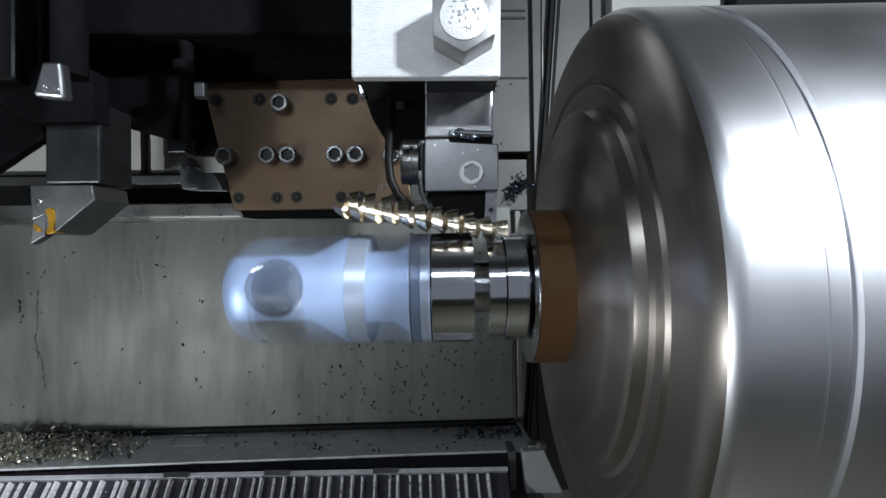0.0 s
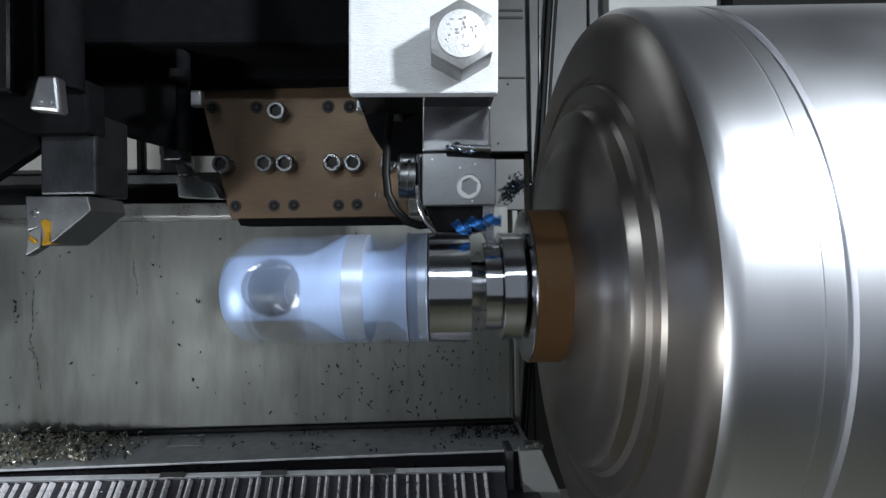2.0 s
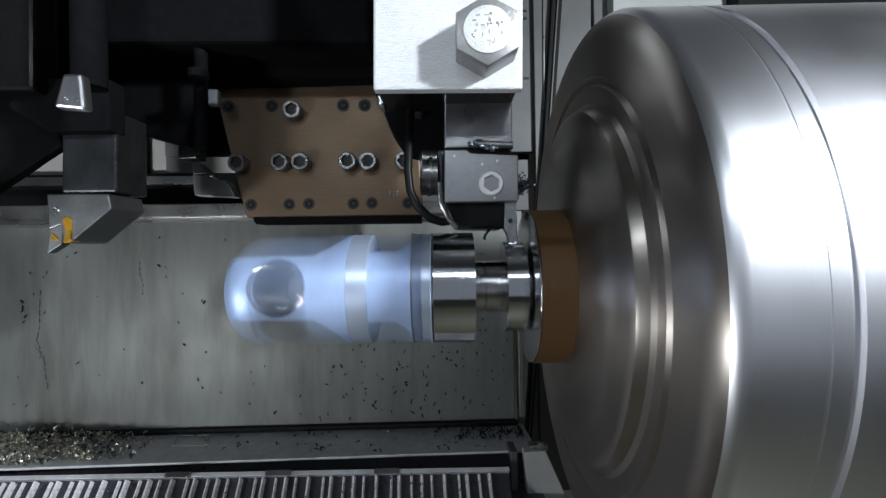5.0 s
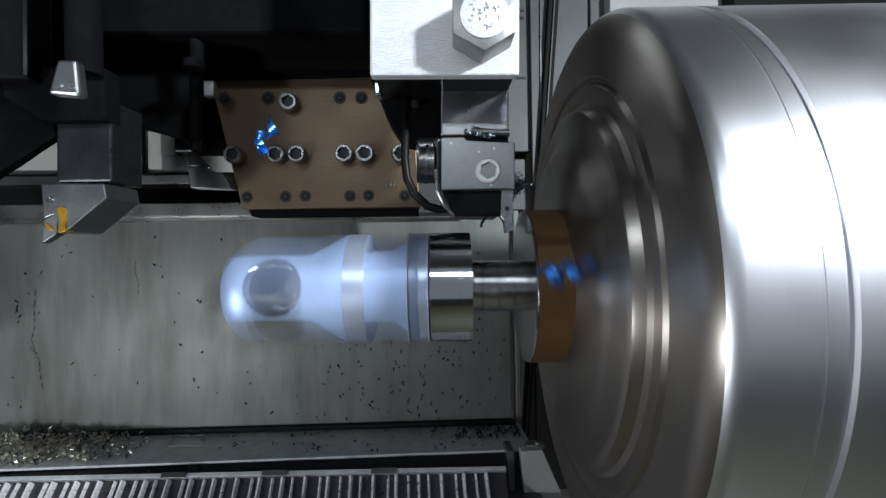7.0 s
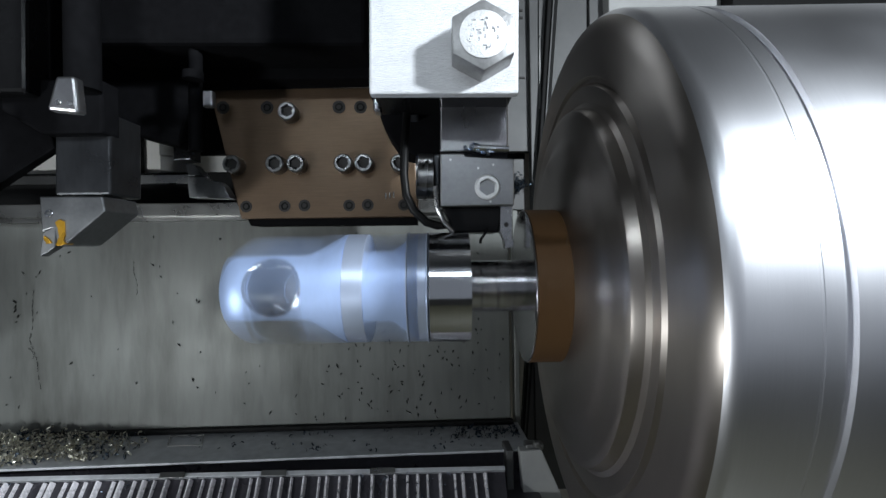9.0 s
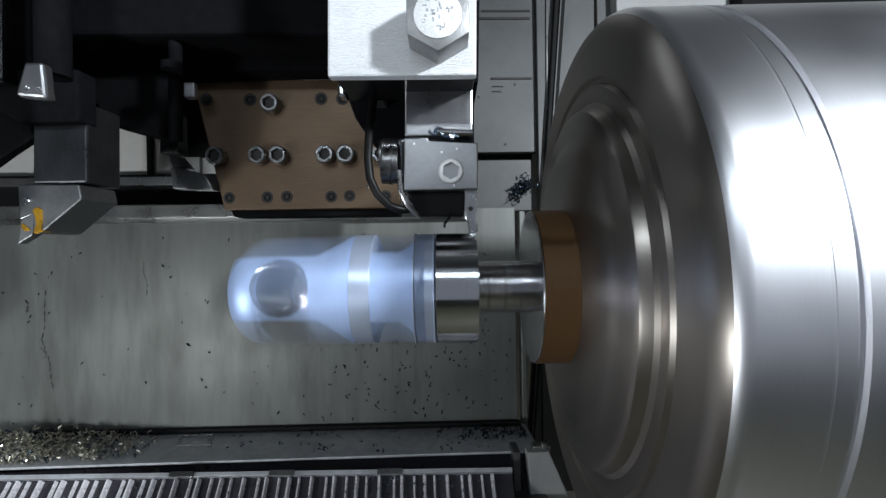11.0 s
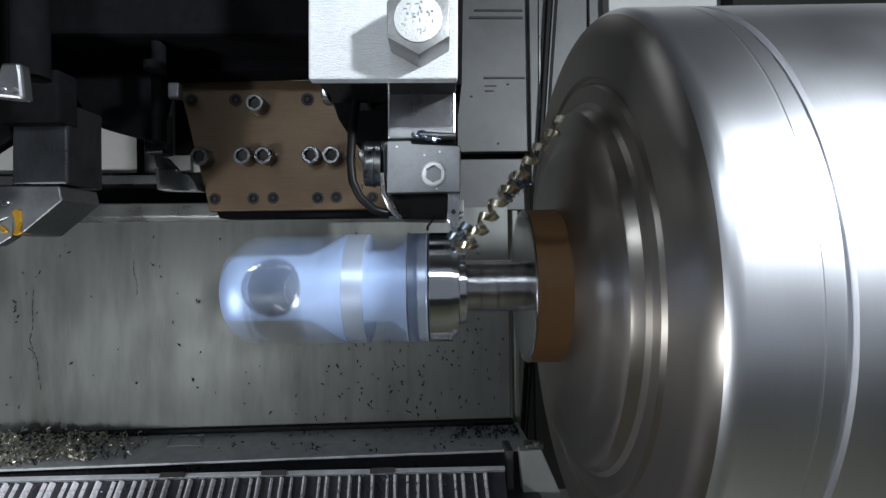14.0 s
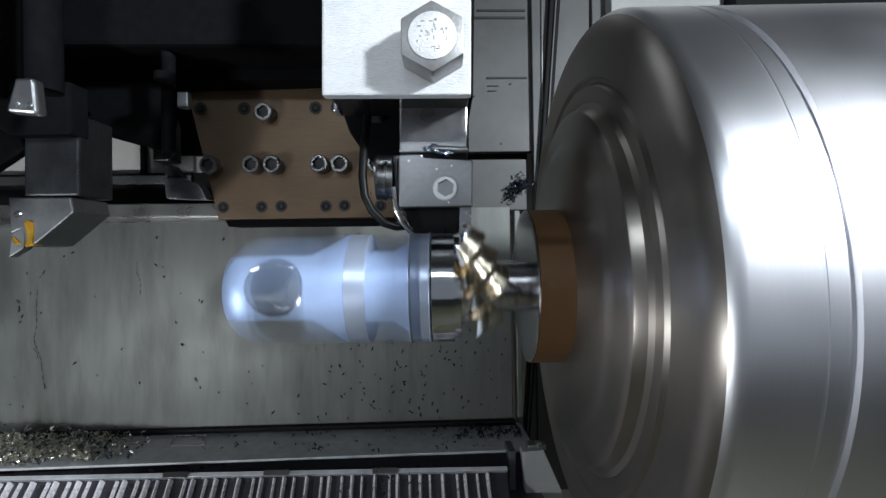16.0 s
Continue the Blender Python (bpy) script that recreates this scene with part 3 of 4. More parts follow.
# rear threading tool
rear = part("rear_tool", prism([(-0.1811, 0.1300, 0.0793), (-0.1752, 0.1300, 0.0788), (-0.1709, 0.1300, 0.0736), (-0.1677, 0.1300, 0.0703), (-0.1789, 0.1300, 0.0705)], 0.131, 0.142, 0.0006), HOLDER_DARK, turret, "dark rear tool")
part("rear_tool_tip", prism([(-0.1789, 0.1300, 0.0701), (-0.1670, 0.1300, 0.0691), (-0.1630, 0.1300, 0.0659), (-0.1567, 0.1300, 0.0658), (-0.1528, 0.1300, 0.0621), (-0.1485, 0.1300, 0.0537), (-0.1775, 0.1300, 0.0550)], 0.129, 0.140, 0.0006), HOLDER, rear, "grey rear tool tip")
p = (-0.1738, 0.1285, 0.0662)
part("tip_screw", peg(p[0], 0.1283, p[2], 0.0022, 0.003, 14), SCREW, rear)

# gang plate
plate = part("gang_plate", prism([(-0.1653, 0.1350, 0.1332), (-0.0216, 0.1350, 0.1318), (-0.0166, 0.1350, 0.0393), (-0.1437, 0.1350, 0.0397)], 0.135, 0.149, 0.0007), BRASS, turret, "brown oiled gang plate with socket screws")
for p in ((-0.1069, 0.1250, 0.1136), (-0.1459, 0.1250, 0.0774), (-0.1161, 0.1250, 0.0773), (-0.1016, 0.1250, 0.0771), (-0.0687, 0.1250, 0.0770), (-0.0543, 0.1250, 0.0768), (-0.0292, 0.1250, 0.0764)):
    screw = part("socket_screw", socket_head(p[0], p[1], p[2], 0.0064, 0.011, 0.005, 10 + 400 * p[0]), SCREW, plate)
    # Dark peg in the recess paints the socket's inner shade.
    part("socket", peg(p[0], p[1] + 0.0022, p[2], 0.0040, 0.001, 6), HOLE, screw)
for p, r in (((-0.1554, 0.1350, 0.1194), 0.0046), ((-0.1239, 0.1350, 0.1189), 0.0046), ((-0.0727, 0.1350, 0.1185), 0.0046), ((-0.0573, 0.1350, 0.1182), 0.0046), ((-0.1400, 0.1350, 0.0485), 0.0042), ((-0.1125, 0.1350, 0.0484), 0.0042), ((-0.0984, 0.1350, 0.0486), 0.0042), ((-0.0665, 0.1350, 0.0481), 0.0042), ((-0.0532, 0.1350, 0.0483), 0.0042), ((-0.0274, 0.1350, 0.0479), 0.0042)):
    # Dark discs painted as shaded holes; their set screws are darkened too.
    hole = part("screw_hole", peg(p[0], p[1] - 0.0003, p[2], r, 0.002, 20), HOLE, plate, "near-black disc painted as a shaded counterbored screw hole")
    part("set_screw", socket_head(p[0], p[1] - 0.0007, p[2], r * 0.62, 0.002, 0.0008), SHADE, hole)
for i, p in enumerate(((-0.0402, 0.1349, 0.0546), (-0.0373, 0.1349, 0.0549), (-0.0345, 0.1349, 0.0553))):
    part("stamp_mark", box((p[0] - 0.0004, p[1] - 0.0003, p[2] - 0.002), (p[0] + 0.0004, p[1] + 0.001, p[2] + 0.002)), SCREW, plate)

part("plate_foot", prism([(-0.1418, 0.1400, 0.0408), (-0.0185, 0.1400, 0.0401), (-0.0186, 0.1400, 0.0343), (-0.1390, 0.1400, 0.0350)], 0.140, 0.16, 0.0005), BLACK, turret)

# clamp block with its bolt
block = part("clamp_block", prism([(-0.0251, -0.0275, 0.1496), (0.0301, -0.0275, 0.1488), (0.0287, -0.0275, 0.0727), (-0.0263, -0.0275, 0.0734)], -0.0275, -0.0225, 0.0008), BLOCK, turret, "bright ground clamp block")
# Black body behind the bright slab; it also holds the underside's shadow as colour.
part("clamp_body", prism([(-0.0254, -0.0225, 0.1535), (0.0302, -0.0225, 0.1526), (0.0287, -0.0225, 0.0761), (-0.0266, -0.0225, 0.0767)], -0.0225, 0.012, 0.001), BLACK_GLOSS, turret)
part("clamp_shelf", prism([(-0.0304, 0.0120, 0.1802), (0.0348, 0.0120, 0.1792), (0.0320, 0.0120, 0.0842), (-0.0319, 0.0120, 0.0852)], 0.012, 0.06, 0.001), BLACK, turret)
bx, _, bz = (0.0150, -0.0340, 0.0892)
part("clamp_bolt", peg(bx, -0.0395, bz, 0.0124, 0.0125, 6, spin=0, bevel=0.0005), BOLT, block, "worn hexagon bolt")
part("bolt_face", joined(peg(bx, -0.0400, bz, 0.0078, 0.002, 40, r2=0.0083, bevel=0.0002)), BOLT_TOP, block, "bright stamped bolt face")
rng = random.Random(4)
marks = []
for i in range(26):
    a, r = rng.uniform(0, 6.28), rng.uniform(0.001, 0.0058)
    x, z = bx + r * math.cos(a), bz + r * math.sin(a)
    w, h = rng.choice(((0.0007, 0.0002), (0.0002, 0.0007), (0.0004, 0.0004)))
    marks.append(box((x - w, -0.0402, z - h), (x + w, -0.0399, z + h)))
part("bolt_stamp", joined(*marks), CLAMP, block, "worn stamped marks")

# parting blade holder
part("holder_stem", prism([(-0.0001, 0.0000, 0.0837), (0.0288, 0.0000, 0.0833), (0.0284, 0.0000, 0.0572), (-0.0006, 0.0000, 0.0575)], 0.0, 0.028, 0.0007), CLAMP, turret, "satin steel holder stem")
part("holder_side", prism([(-0.0335, 0.0250, 0.0927), (0.0001, 0.0250, 0.0922), (-0.0004, 0.0250, 0.0569), (-0.0107, 0.0250, 0.0609), (-0.0204, 0.0250, 0.0632), (-0.0268, 0.0250, 0.0731)], 0.025, 0.05, 0.001), BLACK, turret)
part("holder_back", prism([(-0.0006, 0.0200, 0.0799), (0.0304, 0.0200, 0.0794), (0.0296, 0.0200, 0.0291), (-0.0013, 0.0200, 0.0322)], 0.020, 0.034, 0.001), BLACK, turret)
part("slot_floor", prism([(0.0089, 0.0000, 0.0629), (0.0287, 0.0000, 0.0625), (0.0285, 0.0000, 0.0534), (0.0088, 0.0000, 0.0537)], 0.0035, 0.012), HOLDER_DARK, turret)
part("slot_bar", tube([(0.0136, -0.0010, 0.0587), (0.0213, -0.0010, 0.0581), (0.0285, -0.0010, 0.0578)], 0.0016, 10), STEEL, turret)
clamp = part("tool_clamp", prism([(-0.0006, -0.0040, 0.0559), (0.0094, -0.0040, 0.0560), (0.0096, -0.0040, 0.0536), (0.0303, -0.0040, 0.0533), (0.0300, -0.0040, 0.0337), (-0.0009, -0.0040, 0.0337)], -0.004, 0.012, 0.0006), CLAMP, turret, "satin steel blade clamp")
p = (0.0189, -0.0055, 0.0415)
part("clamp_screw", socket_head(p[0], -0.0056, p[2], 0.0053, 0.004, 0.0022, 25), BOLT_TOP, clamp, "bright socket clamp screw")
for p in ((0.0152, -0.0042, 0.0495), (0.0215, -0.0042, 0.0508), (0.0240, -0.0042, 0.0416), (0.0037, -0.0042, 0.0532), (0.0201, -0.0042, 0.0355)):
    part("drop", peg(p[0], -0.0045, p[2], 0.0005, 0.001, 8), BOLT_TOP, clamp)
part("support", prism([(-0.0002, 0.0000, 0.0338), (0.0253, 0.0000, 0.0337), (0.0240, 0.0000, 0.0226), (0.0045, 0.0000, 0.0232)], 0.0005, 0.024, 0.0008), BLACK_GLOSS, turret, "black blade support")
blade = part("parting_blade", prism([(0.0256, 0.0000, 0.0530), (0.0305, 0.0000, 0.0531), (0.0292, 0.0000, 0.0211), (0.0294, 0.0000, 0.0167), (0.0263, 0.0000, 0.0158), (0.0261, 0.0000, 0.0207), (0.0242, 0.0000, 0.0226)], -0.001, 0.006, 0.0004), CARBIDE, turret, "thin steel parting blade")
part("blade_tip", prism([(0.0263, 0.0000, 0.0197), (0.0299, 0.0000, 0.0199), (0.0299, 0.0000, 0.0163), (0.0263, 0.0000, 0.0156)], -0.0016, 0.0045, 0.0003), CARBIDE, blade)
p = (0.0270, -0.0010, 0.0259)
part("blade_hole", peg(p[0], -0.0013, p[2], 0.0010, 0.002, 12), HOLE, blade)
fitting = part("hose_fitting", joined(tube([(-0.0109, 0.0050, 0.0466), (-0.0035, 0.0050, 0.0464)], 0.0085, 24), tube([(-0.0102, 0.0030, 0.0531), (-0.0038, 0.0030, 0.0530)], 0.0042, 16), tube([(-0.0108, 0.0000, 0.0489), (-0.0098, 0.0000, 0.0489)], 0.0068, 16), tube([(-0.0074, 0.0040, 0.0464), (-0.0062, 0.0040, 0.0463)], 0.0090, 24)), SCREW, turret, "ribbed steel coolant hose fitting")
part("fitting_block", prism([(-0.0037, 0.0000, 0.0568), (-0.0006, 0.0000, 0.0567), (-0.0009, 0.0000, 0.0341), (-0.0031, 0.0000, 0.0341)], 0.0, 0.02, 0.001), HOLDER_DARK, turret)
part("hose", tube([(-0.0149, 0.0150, 0.0916), (-0.0151, 0.0080, 0.0754), (-0.0157, 0.0000, 0.0599), (-0.0159, -0.0030, 0.0473), (-0.0150, -0.0040, 0.0389), (-0.0120, -0.0040, 0.0325), (-0.0067, -0.0040, 0.0272), (-0.0020, -0.0030, 0.0258), (0.0016, 0.0000, 0.0263)], 0.0018, 12), CABLE, turret, "black rubber coolant hose")
part("pipe", tube([(-0.0029, -0.0040, 0.0423), (-0.0023, -0.0040, 0.0337), (0.0004, -0.0040, 0.0276), (0.0042, -0.0020, 0.0233)], 0.0011, 10), SCREW, turret, "thin bent coolant pipe")
part("hook_chip", tube([(0.0188, -0.0010, 0.0246), (0.0178, -0.0020, 0.0222), (0.0160, -0.0020, 0.0198), (0.0158, -0.0020, 0.0181)], 0.0006, 6), BLACK_GLOSS, turret, "dark hooked chip hanging under the holder")
part("nub", prism([(-0.0291, 0.0000, 0.0813), (-0.0260, 0.0000, 0.0812), (-0.0258, 0.0000, 0.0750), (-0.0289, 0.0000, 0.0755)], 0.0, 0.008, 0.001), STEEL, turret, "small bright stop pin")
part("bracket_lug", prism([(-0.0172, 0.0100, 0.0816), (-0.0106, 0.0100, 0.0815), (-0.0107, 0.0100, 0.0772), (-0.0173, 0.0100, 0.0773)], 0.010, 0.03, 0.001), HOLDER, turret)

# ---- swarf ----


def curl(bm, centre, axis, r, turns, pitch, w, steps, rng, taper=0.0):
    """A coiled ribbon of cut metal."""
    axis = axis.normalized()
    u = axis.orthogonal().normalized()
    v = axis.cross(u)
    n = max(4, int(steps * turns))
    ph = rng.uniform(0, 6.28)
    last = None
    for i in range(n + 1):
        a = ph + 2 * math.pi * turns * i / n
        rr = r * (1 - taper * i / n) * (1 + 0.10 * math.sin(i * 1.7 + ph))
        c = centre + axis * pitch * turns * (i / n - 0.5) + rr * (u * math.cos(a) + v * math.sin(a))
        e = axis * w + (u * math.cos(a) + v * math.sin(a)) * w * 0.4
        now = (bm.verts.new(c - e / 2), bm.verts.new(c + e / 2))
        if last:
            bm.faces.new((last[0], last[1], now[1], now[0]))
        last = now


def swarf(name, spots, mat, label, seed, size=1.0, kind="stuff"):
    rng = random.Random(seed)
    bm = bmesh.new()
    for x, y, z in spots:
        ax = Vector((rng.uniform(-1, 1), rng.uniform(-1, 1), rng.uniform(-0.6, 0.6)))
        curl(bm, Vector((x, y, z)), ax, size * rng.uniform(0.0007, 0.0019), rng.uniform(0.4, 1.3), size * rng.uniform(0.0016, 0.0040), size * rng.uniform(0.0005, 0.0011), 7, rng)
    ob = part(name, bm, mat)
    return tagged(ob, label, "swarf", kind=kind)


rng = random.Random(11)
pile = []
while len(pile) < 1900:
    x = rng.uniform(-0.52, -0.245)
    far = (-0.245 - x) / 0.1
    if rng.random() < min(1, 0.12 + far):
        yy = rng.uniform(0.166 if x > -0.30 else 0.157, 0.213) + x * 0.038
        pile.append((x, yy, -0.1392 + rng.uniform(0, 0.006) * min(1, far) * (1 if rng.random() < 0.8 else 1.6)))
swarf("swarf_pile", pile[:1250], CHIP, "pile of bright steel swarf on the ledge", 1, 1.7)
swarf("swarf_pile", pile[1250:], CHIP_DARK, "dark swarf among the bright pile on the ledge", 2, 1.2)
lx, ly, lz = (0.0751, 0.2880, 0.0789)
ledge = []
for i in range(90):
    dx = rng.gauss(0, 0.007)
    ledge.append((lx + dx, ly - 0.001, lz + 0.6 * dx + rng.gauss(0, 0.006)))
swarf("ledge_swarf", ledge, CHIP_DARK, "small heap of dark blue swarf on the rear ledge", 3, 1.5)
loose = []
for i in range(60):
    x = rng.uniform(-0.22, 0.06)
    loose.append((x, rng.uniform(0.166, 0.21) + x * 0.038, -0.1398))
for i in range(130):
    x = rng.gauss(0.030, 0.024)
    loose.append((min(0.06, x), rng.uniform(0.185, 0.212) + x * 0.038, -0.1395))
swarf("ledge_swarf", loose, CHIP_DARK, "scattered dark swarf on the ledge", 5, 1.1)

bits = []
for i in range(70):
    d = rng.uniform(0.004, 0.05)
    bits.append((rng.uniform(-0.40, 0.03), 0.140 - d * 0.68, -0.1415 - d * 0.73))
swarf("guard_swarf", bits, CHIP_DARK, "dark bits of swarf on the chip guard", 8, 0.9)

bright = []
for i in range(110):
    d = rng.uniform(0.003, 0.05)
    bright.append((rng.uniform(-0.40, 0.03), 0.140 - d * 0.68, -0.1420 - d * 0.73))
swarf("guard_swarf", bright, CHIP_STEEL, "small bright bits of swarf between the guard's ribs", 9, 0.7)

# flakes that stick to the oily cover
bm = bmesh.new()
flakes = []
for i in range(120):
    flakes.append((rng.gauss(-0.03, 0.05), -0.045 - 0.09 * rng.random() ** 1.2))
for i in range(90):
    flakes.append((rng.uniform(-0.40, 0.05), rng.uniform(-0.135, 0.035)))
zz = -0.02
for i in range(6):
    zz -= rng.uniform(0.0015, 0.0055)
    flakes.append((-0.371 + 0.0035 * math.sin(i * 0.17) + rng.uniform(-0.0012, 0.0012), zz))
for x, z in flakes:
    if x > 0.055:
        continue
    y = 0.2190 + (x * math.tan(radians(2.2)))
    a, w, h = rng.gauss(1.5, 0.7), rng.uniform(0.0003, 0.0008), rng.uniform(0.0006, 0.0024)
    d, e = Vector((math.cos(a), 0.038 * math.cos(a), math.sin(a))), Vector((-math.sin(a), -0.038 * math.sin(a), math.cos(a)))
    c = Vector((x, y, z))
    v = [bm.verts.new(c - d * h), bm.verts.new(c + e * w), bm.verts.new(c + d * h), bm.verts.new(c - e * w), bm.verts.new(c - Vector((0, 0.0007, 0)))]
    for i in range(4):
        bm.faces.new((v[i], v[(i + 1) % 4], v[4]))
strands = []
for line in (((-0.3547, 0.2055, -0.0131), (-0.3560, 0.2055, -0.0307), (-0.3557, 0.2055, -0.0444), (-0.3588, 0.2055, -0.0570), (-0.3551, 0.2055, -0.0669), (-0.3523, 0.2055, -0.0757), (-0.3519, 0.2055, -0.0865), (-0.3492, 0.2055, -0.1012)),
             ((-0.3599, 0.2055, -0.0639), (-0.3570, 0.2055, -0.0663), (-0.3551, 0.2055, -0.0708), (-0.3566, 0.2055, -0.0737)),
             ((-0.2700, 0.2095, 0.0099), (-0.2707, 0.2095, 0.0000), (-0.2673, 0.2095, -0.0094), (-0.2680, 0.2095, -0.0207))):
    for a, (p, q) in enumerate(zip(line, line[1:])):
        p, q = Vector(p), Vector(q)
        for u, w in ((0.0, 0.42), (0.55, 0.80)) if a % 2 else ((0.05, 0.30), (0.5, 0.9)):
            strands.append(tube((p.lerp(q, u), p.lerp(q, (u + w) / 2) + Vector((0.0006, 0, 0)), p.lerp(q, w)), 0.00022, 5))
tagged(part("swarf_strand", joined(*strands), SPECK), "thin black swarf strands on the oily cover", "swarf", kind="stuff")
tagged(part("flakes", bm, SPECK), "black swarf flakes stuck to the oily cover", "swarf", kind="stuff")

# chips in the slot of the holder
bm = bmesh.new()
for i in range(7):
    p = Vector((0.0164, -0.0015, 0.0578)) + Vector((rng.uniform(-0.005, 0.006), rng.uniform(-0.001, 0.001), rng.uniform(-0.002, 0.002)))
    curl(bm, p, Vector((rng.uniform(-1, 1), rng.uniform(-0.3, 0.3), rng.uniform(-0.4, 0.4))), 0.0012, 1.2, 0.003, 0.0015, 8, rng)
part("slot_swarf", bm, CHIP_STEEL, turret, "bluish chips caught in the slot")


def flying(length, r, pitch, w, mat, label, seed, strands=1):
    rng = random.Random(seed)
    bm = bmesh.new()
    for s in range(strands):
        off = Vector((rng.uniform(-0.2, 0.2) * length, rng.uniform(-1, 1) * r, rng.uniform(-1, 1) * r)) * (strands > 1)
        ax = Vector((1, rng.uniform(-0.3, 0.3) * (strands > 1), rng.uniform(-0.5, 0.5) * (strands > 1)))
        curl(bm, off, ax, r, length / pitch * rng.uniform(0.7, 1) if strands > 1 else length / pitch, pitch, w, 12, rng, 0.3)
    return tagged(part("steel_chip", smooth(bm, 80), mat), label, "chip", "flying steel chips")


GOLD = "flying coiled straw coloured steel chip"
BLUE = "flying heat blued curled steel chip"
chip_a = flying(0.0650, 0.0055, 0.0065, 0.0042, CHIP_GOLD, GOLD, 1)
chip_b = flying(0.0520, 0.0042, 0.0050, 0.0042, CHIP_GOLD, GOLD, 2)
chip_c = flying(0.0180, 0.0033, 0.0063, 0.0034, CHIP_BLUE, BLUE, 3)
chip_d = flying(0.0150, 0.0039, 0.0075, 0.0031, CHIP_BLUE, BLUE, 4)
chip_e = flying(0.0140, 0.0036, 0.0063, 0.0031, CHIP_GOLD, GOLD, 5)
chip_f = flying(0.0260, 0.0135, 0.0150, 0.0084, CHIP_GOLD, "flying tangled straw coloured steel chip", 6, 3)
chip_g = flying(0.0780, 0.0039, 0.0052, 0.0042, CHIP, "flying long silvery coiled steel chip", 7)
chip_h = flying(0.0070, 0.0022, 0.0045, 0.0022, CHIP_BLUE, BLUE, 8)
chip_i = flying(0.0150, 0.0039, 0.0063, 0.0036, CHIP_BLUE, BLUE, 9)
chip_j = flying(0.0880, 0.0048, 0.0063, 0.0036, CHIP_GOLD, "flying long straw coloured coiled chip", 10)
chip_k = flying(0.0720, 0.0045, 0.0060, 0.0036, CHIP_GOLD, "flying long straw coloured coiled chip", 11)
chip_l = flying(0.0120, 0.0030, 0.0075, 0.0031, CHIP_BLUE, BLUE, 12)
chip_m = flying(0.0340, 0.0040, 0.0110, 0.0040, CHIP_GOLD, "flying bundle of straw coloured chips", 13, 4)
chip_n = flying(0.0340, 0.0063, 0.0081, 0.0056, CHIP_GOLD, "straw coloured chip wrapping the neck", 14, 2)
chip_o = flying(0.0100, 0.0030, 0.0063, 0.0031, CHIP_STEEL, "silvery chip at the blade's tip", 15)
chip_p = flying(0.0600, 0.0033, 0.0063, 0.0025, CHIP_GOLD, "thin flying straw coloured coiled chip", 16)
chip_q = flying(0.0140, 0.0022, 0.0040, 0.0030, CHIP, "short flying silvery chip", 17)
chip_r = flying(0.0120, 0.0034, 0.0070, 0.0030, CHIP_BLUE, BLUE, 18)
chip_s = flying(0.0110, 0.0026, 0.0060, 0.0026, CHIP_BLUE, BLUE, 19)
chip_t = flying(0.0120, 0.0006, 0.0100, 0.0008, CHIP_STEEL, "thin falling bluish steel chip", 20)
chip_u = flying(0.0200, 0.0016, 0.0060, 0.0022, CHIP_GOLD, "flying narrow straw coloured chip", 21)
chip_v = flying(0.0130, 0.0024, 0.0060, 0.0026, CHIP_GOLD, GOLD, 22)
chip_w = flying(0.0180, 0.0020, 0.0070, 0.0026, CHIP_GOLD, GOLD, 23)
chip_x = flying(0.0080, 0.0024, 0.0050, 0.0024, CHIP_BLUE, BLUE, 24)
chip_y = flying(0.0080, 0.0020, 0.0050, 0.0022, CHIP_BLUE, BLUE, 25)
chip_z = flying(0.0140, 0.0016, 0.0060, 0.0020, CHIP_VIOLET, "falling violet tempered steel chip", 26)
chip_aa = flying(0.0180, 0.0034, 0.0050, 0.0030, CHIP_GOLD, GOLD, 27)
chip_ab = flying(0.0100, 0.0030, 0.0060, 0.0026, CHIP, "small flying silvery chip", 28)
chip_ac = flying(0.0080, 0.0022, 0.0045, 0.0020, CHIP_BLUE, BLUE, 29)
BORE = pose(0.18, 0, 0)


def at(p, angle=0.0, roll=0.0):
    return pose(p[0], p[1], p[2], 0, -angle, 0) @ pose(0, 0, 0, roll, 0, 0)


def flight(ob, *rows):
    """A chip waits in the spindle bore, flies, and comes to rest out of the way."""
    first, last = rows[0], rows[-1]
    out = []
    if first[0] > 0:
        out += [(0.0, BORE), (first[0] - 0.06, BORE)]
    out += list(rows)
    if last[0] < 16:
        out.append((16.0, last[1]))
    walk(ob, out)


def carriage(x, y):
    """The turret's shift from the place of the clamp screw across and down its stroke."""
    return pose((x - 863.6) * 0.000235, 0, (330.8 - y) * 0.000235)


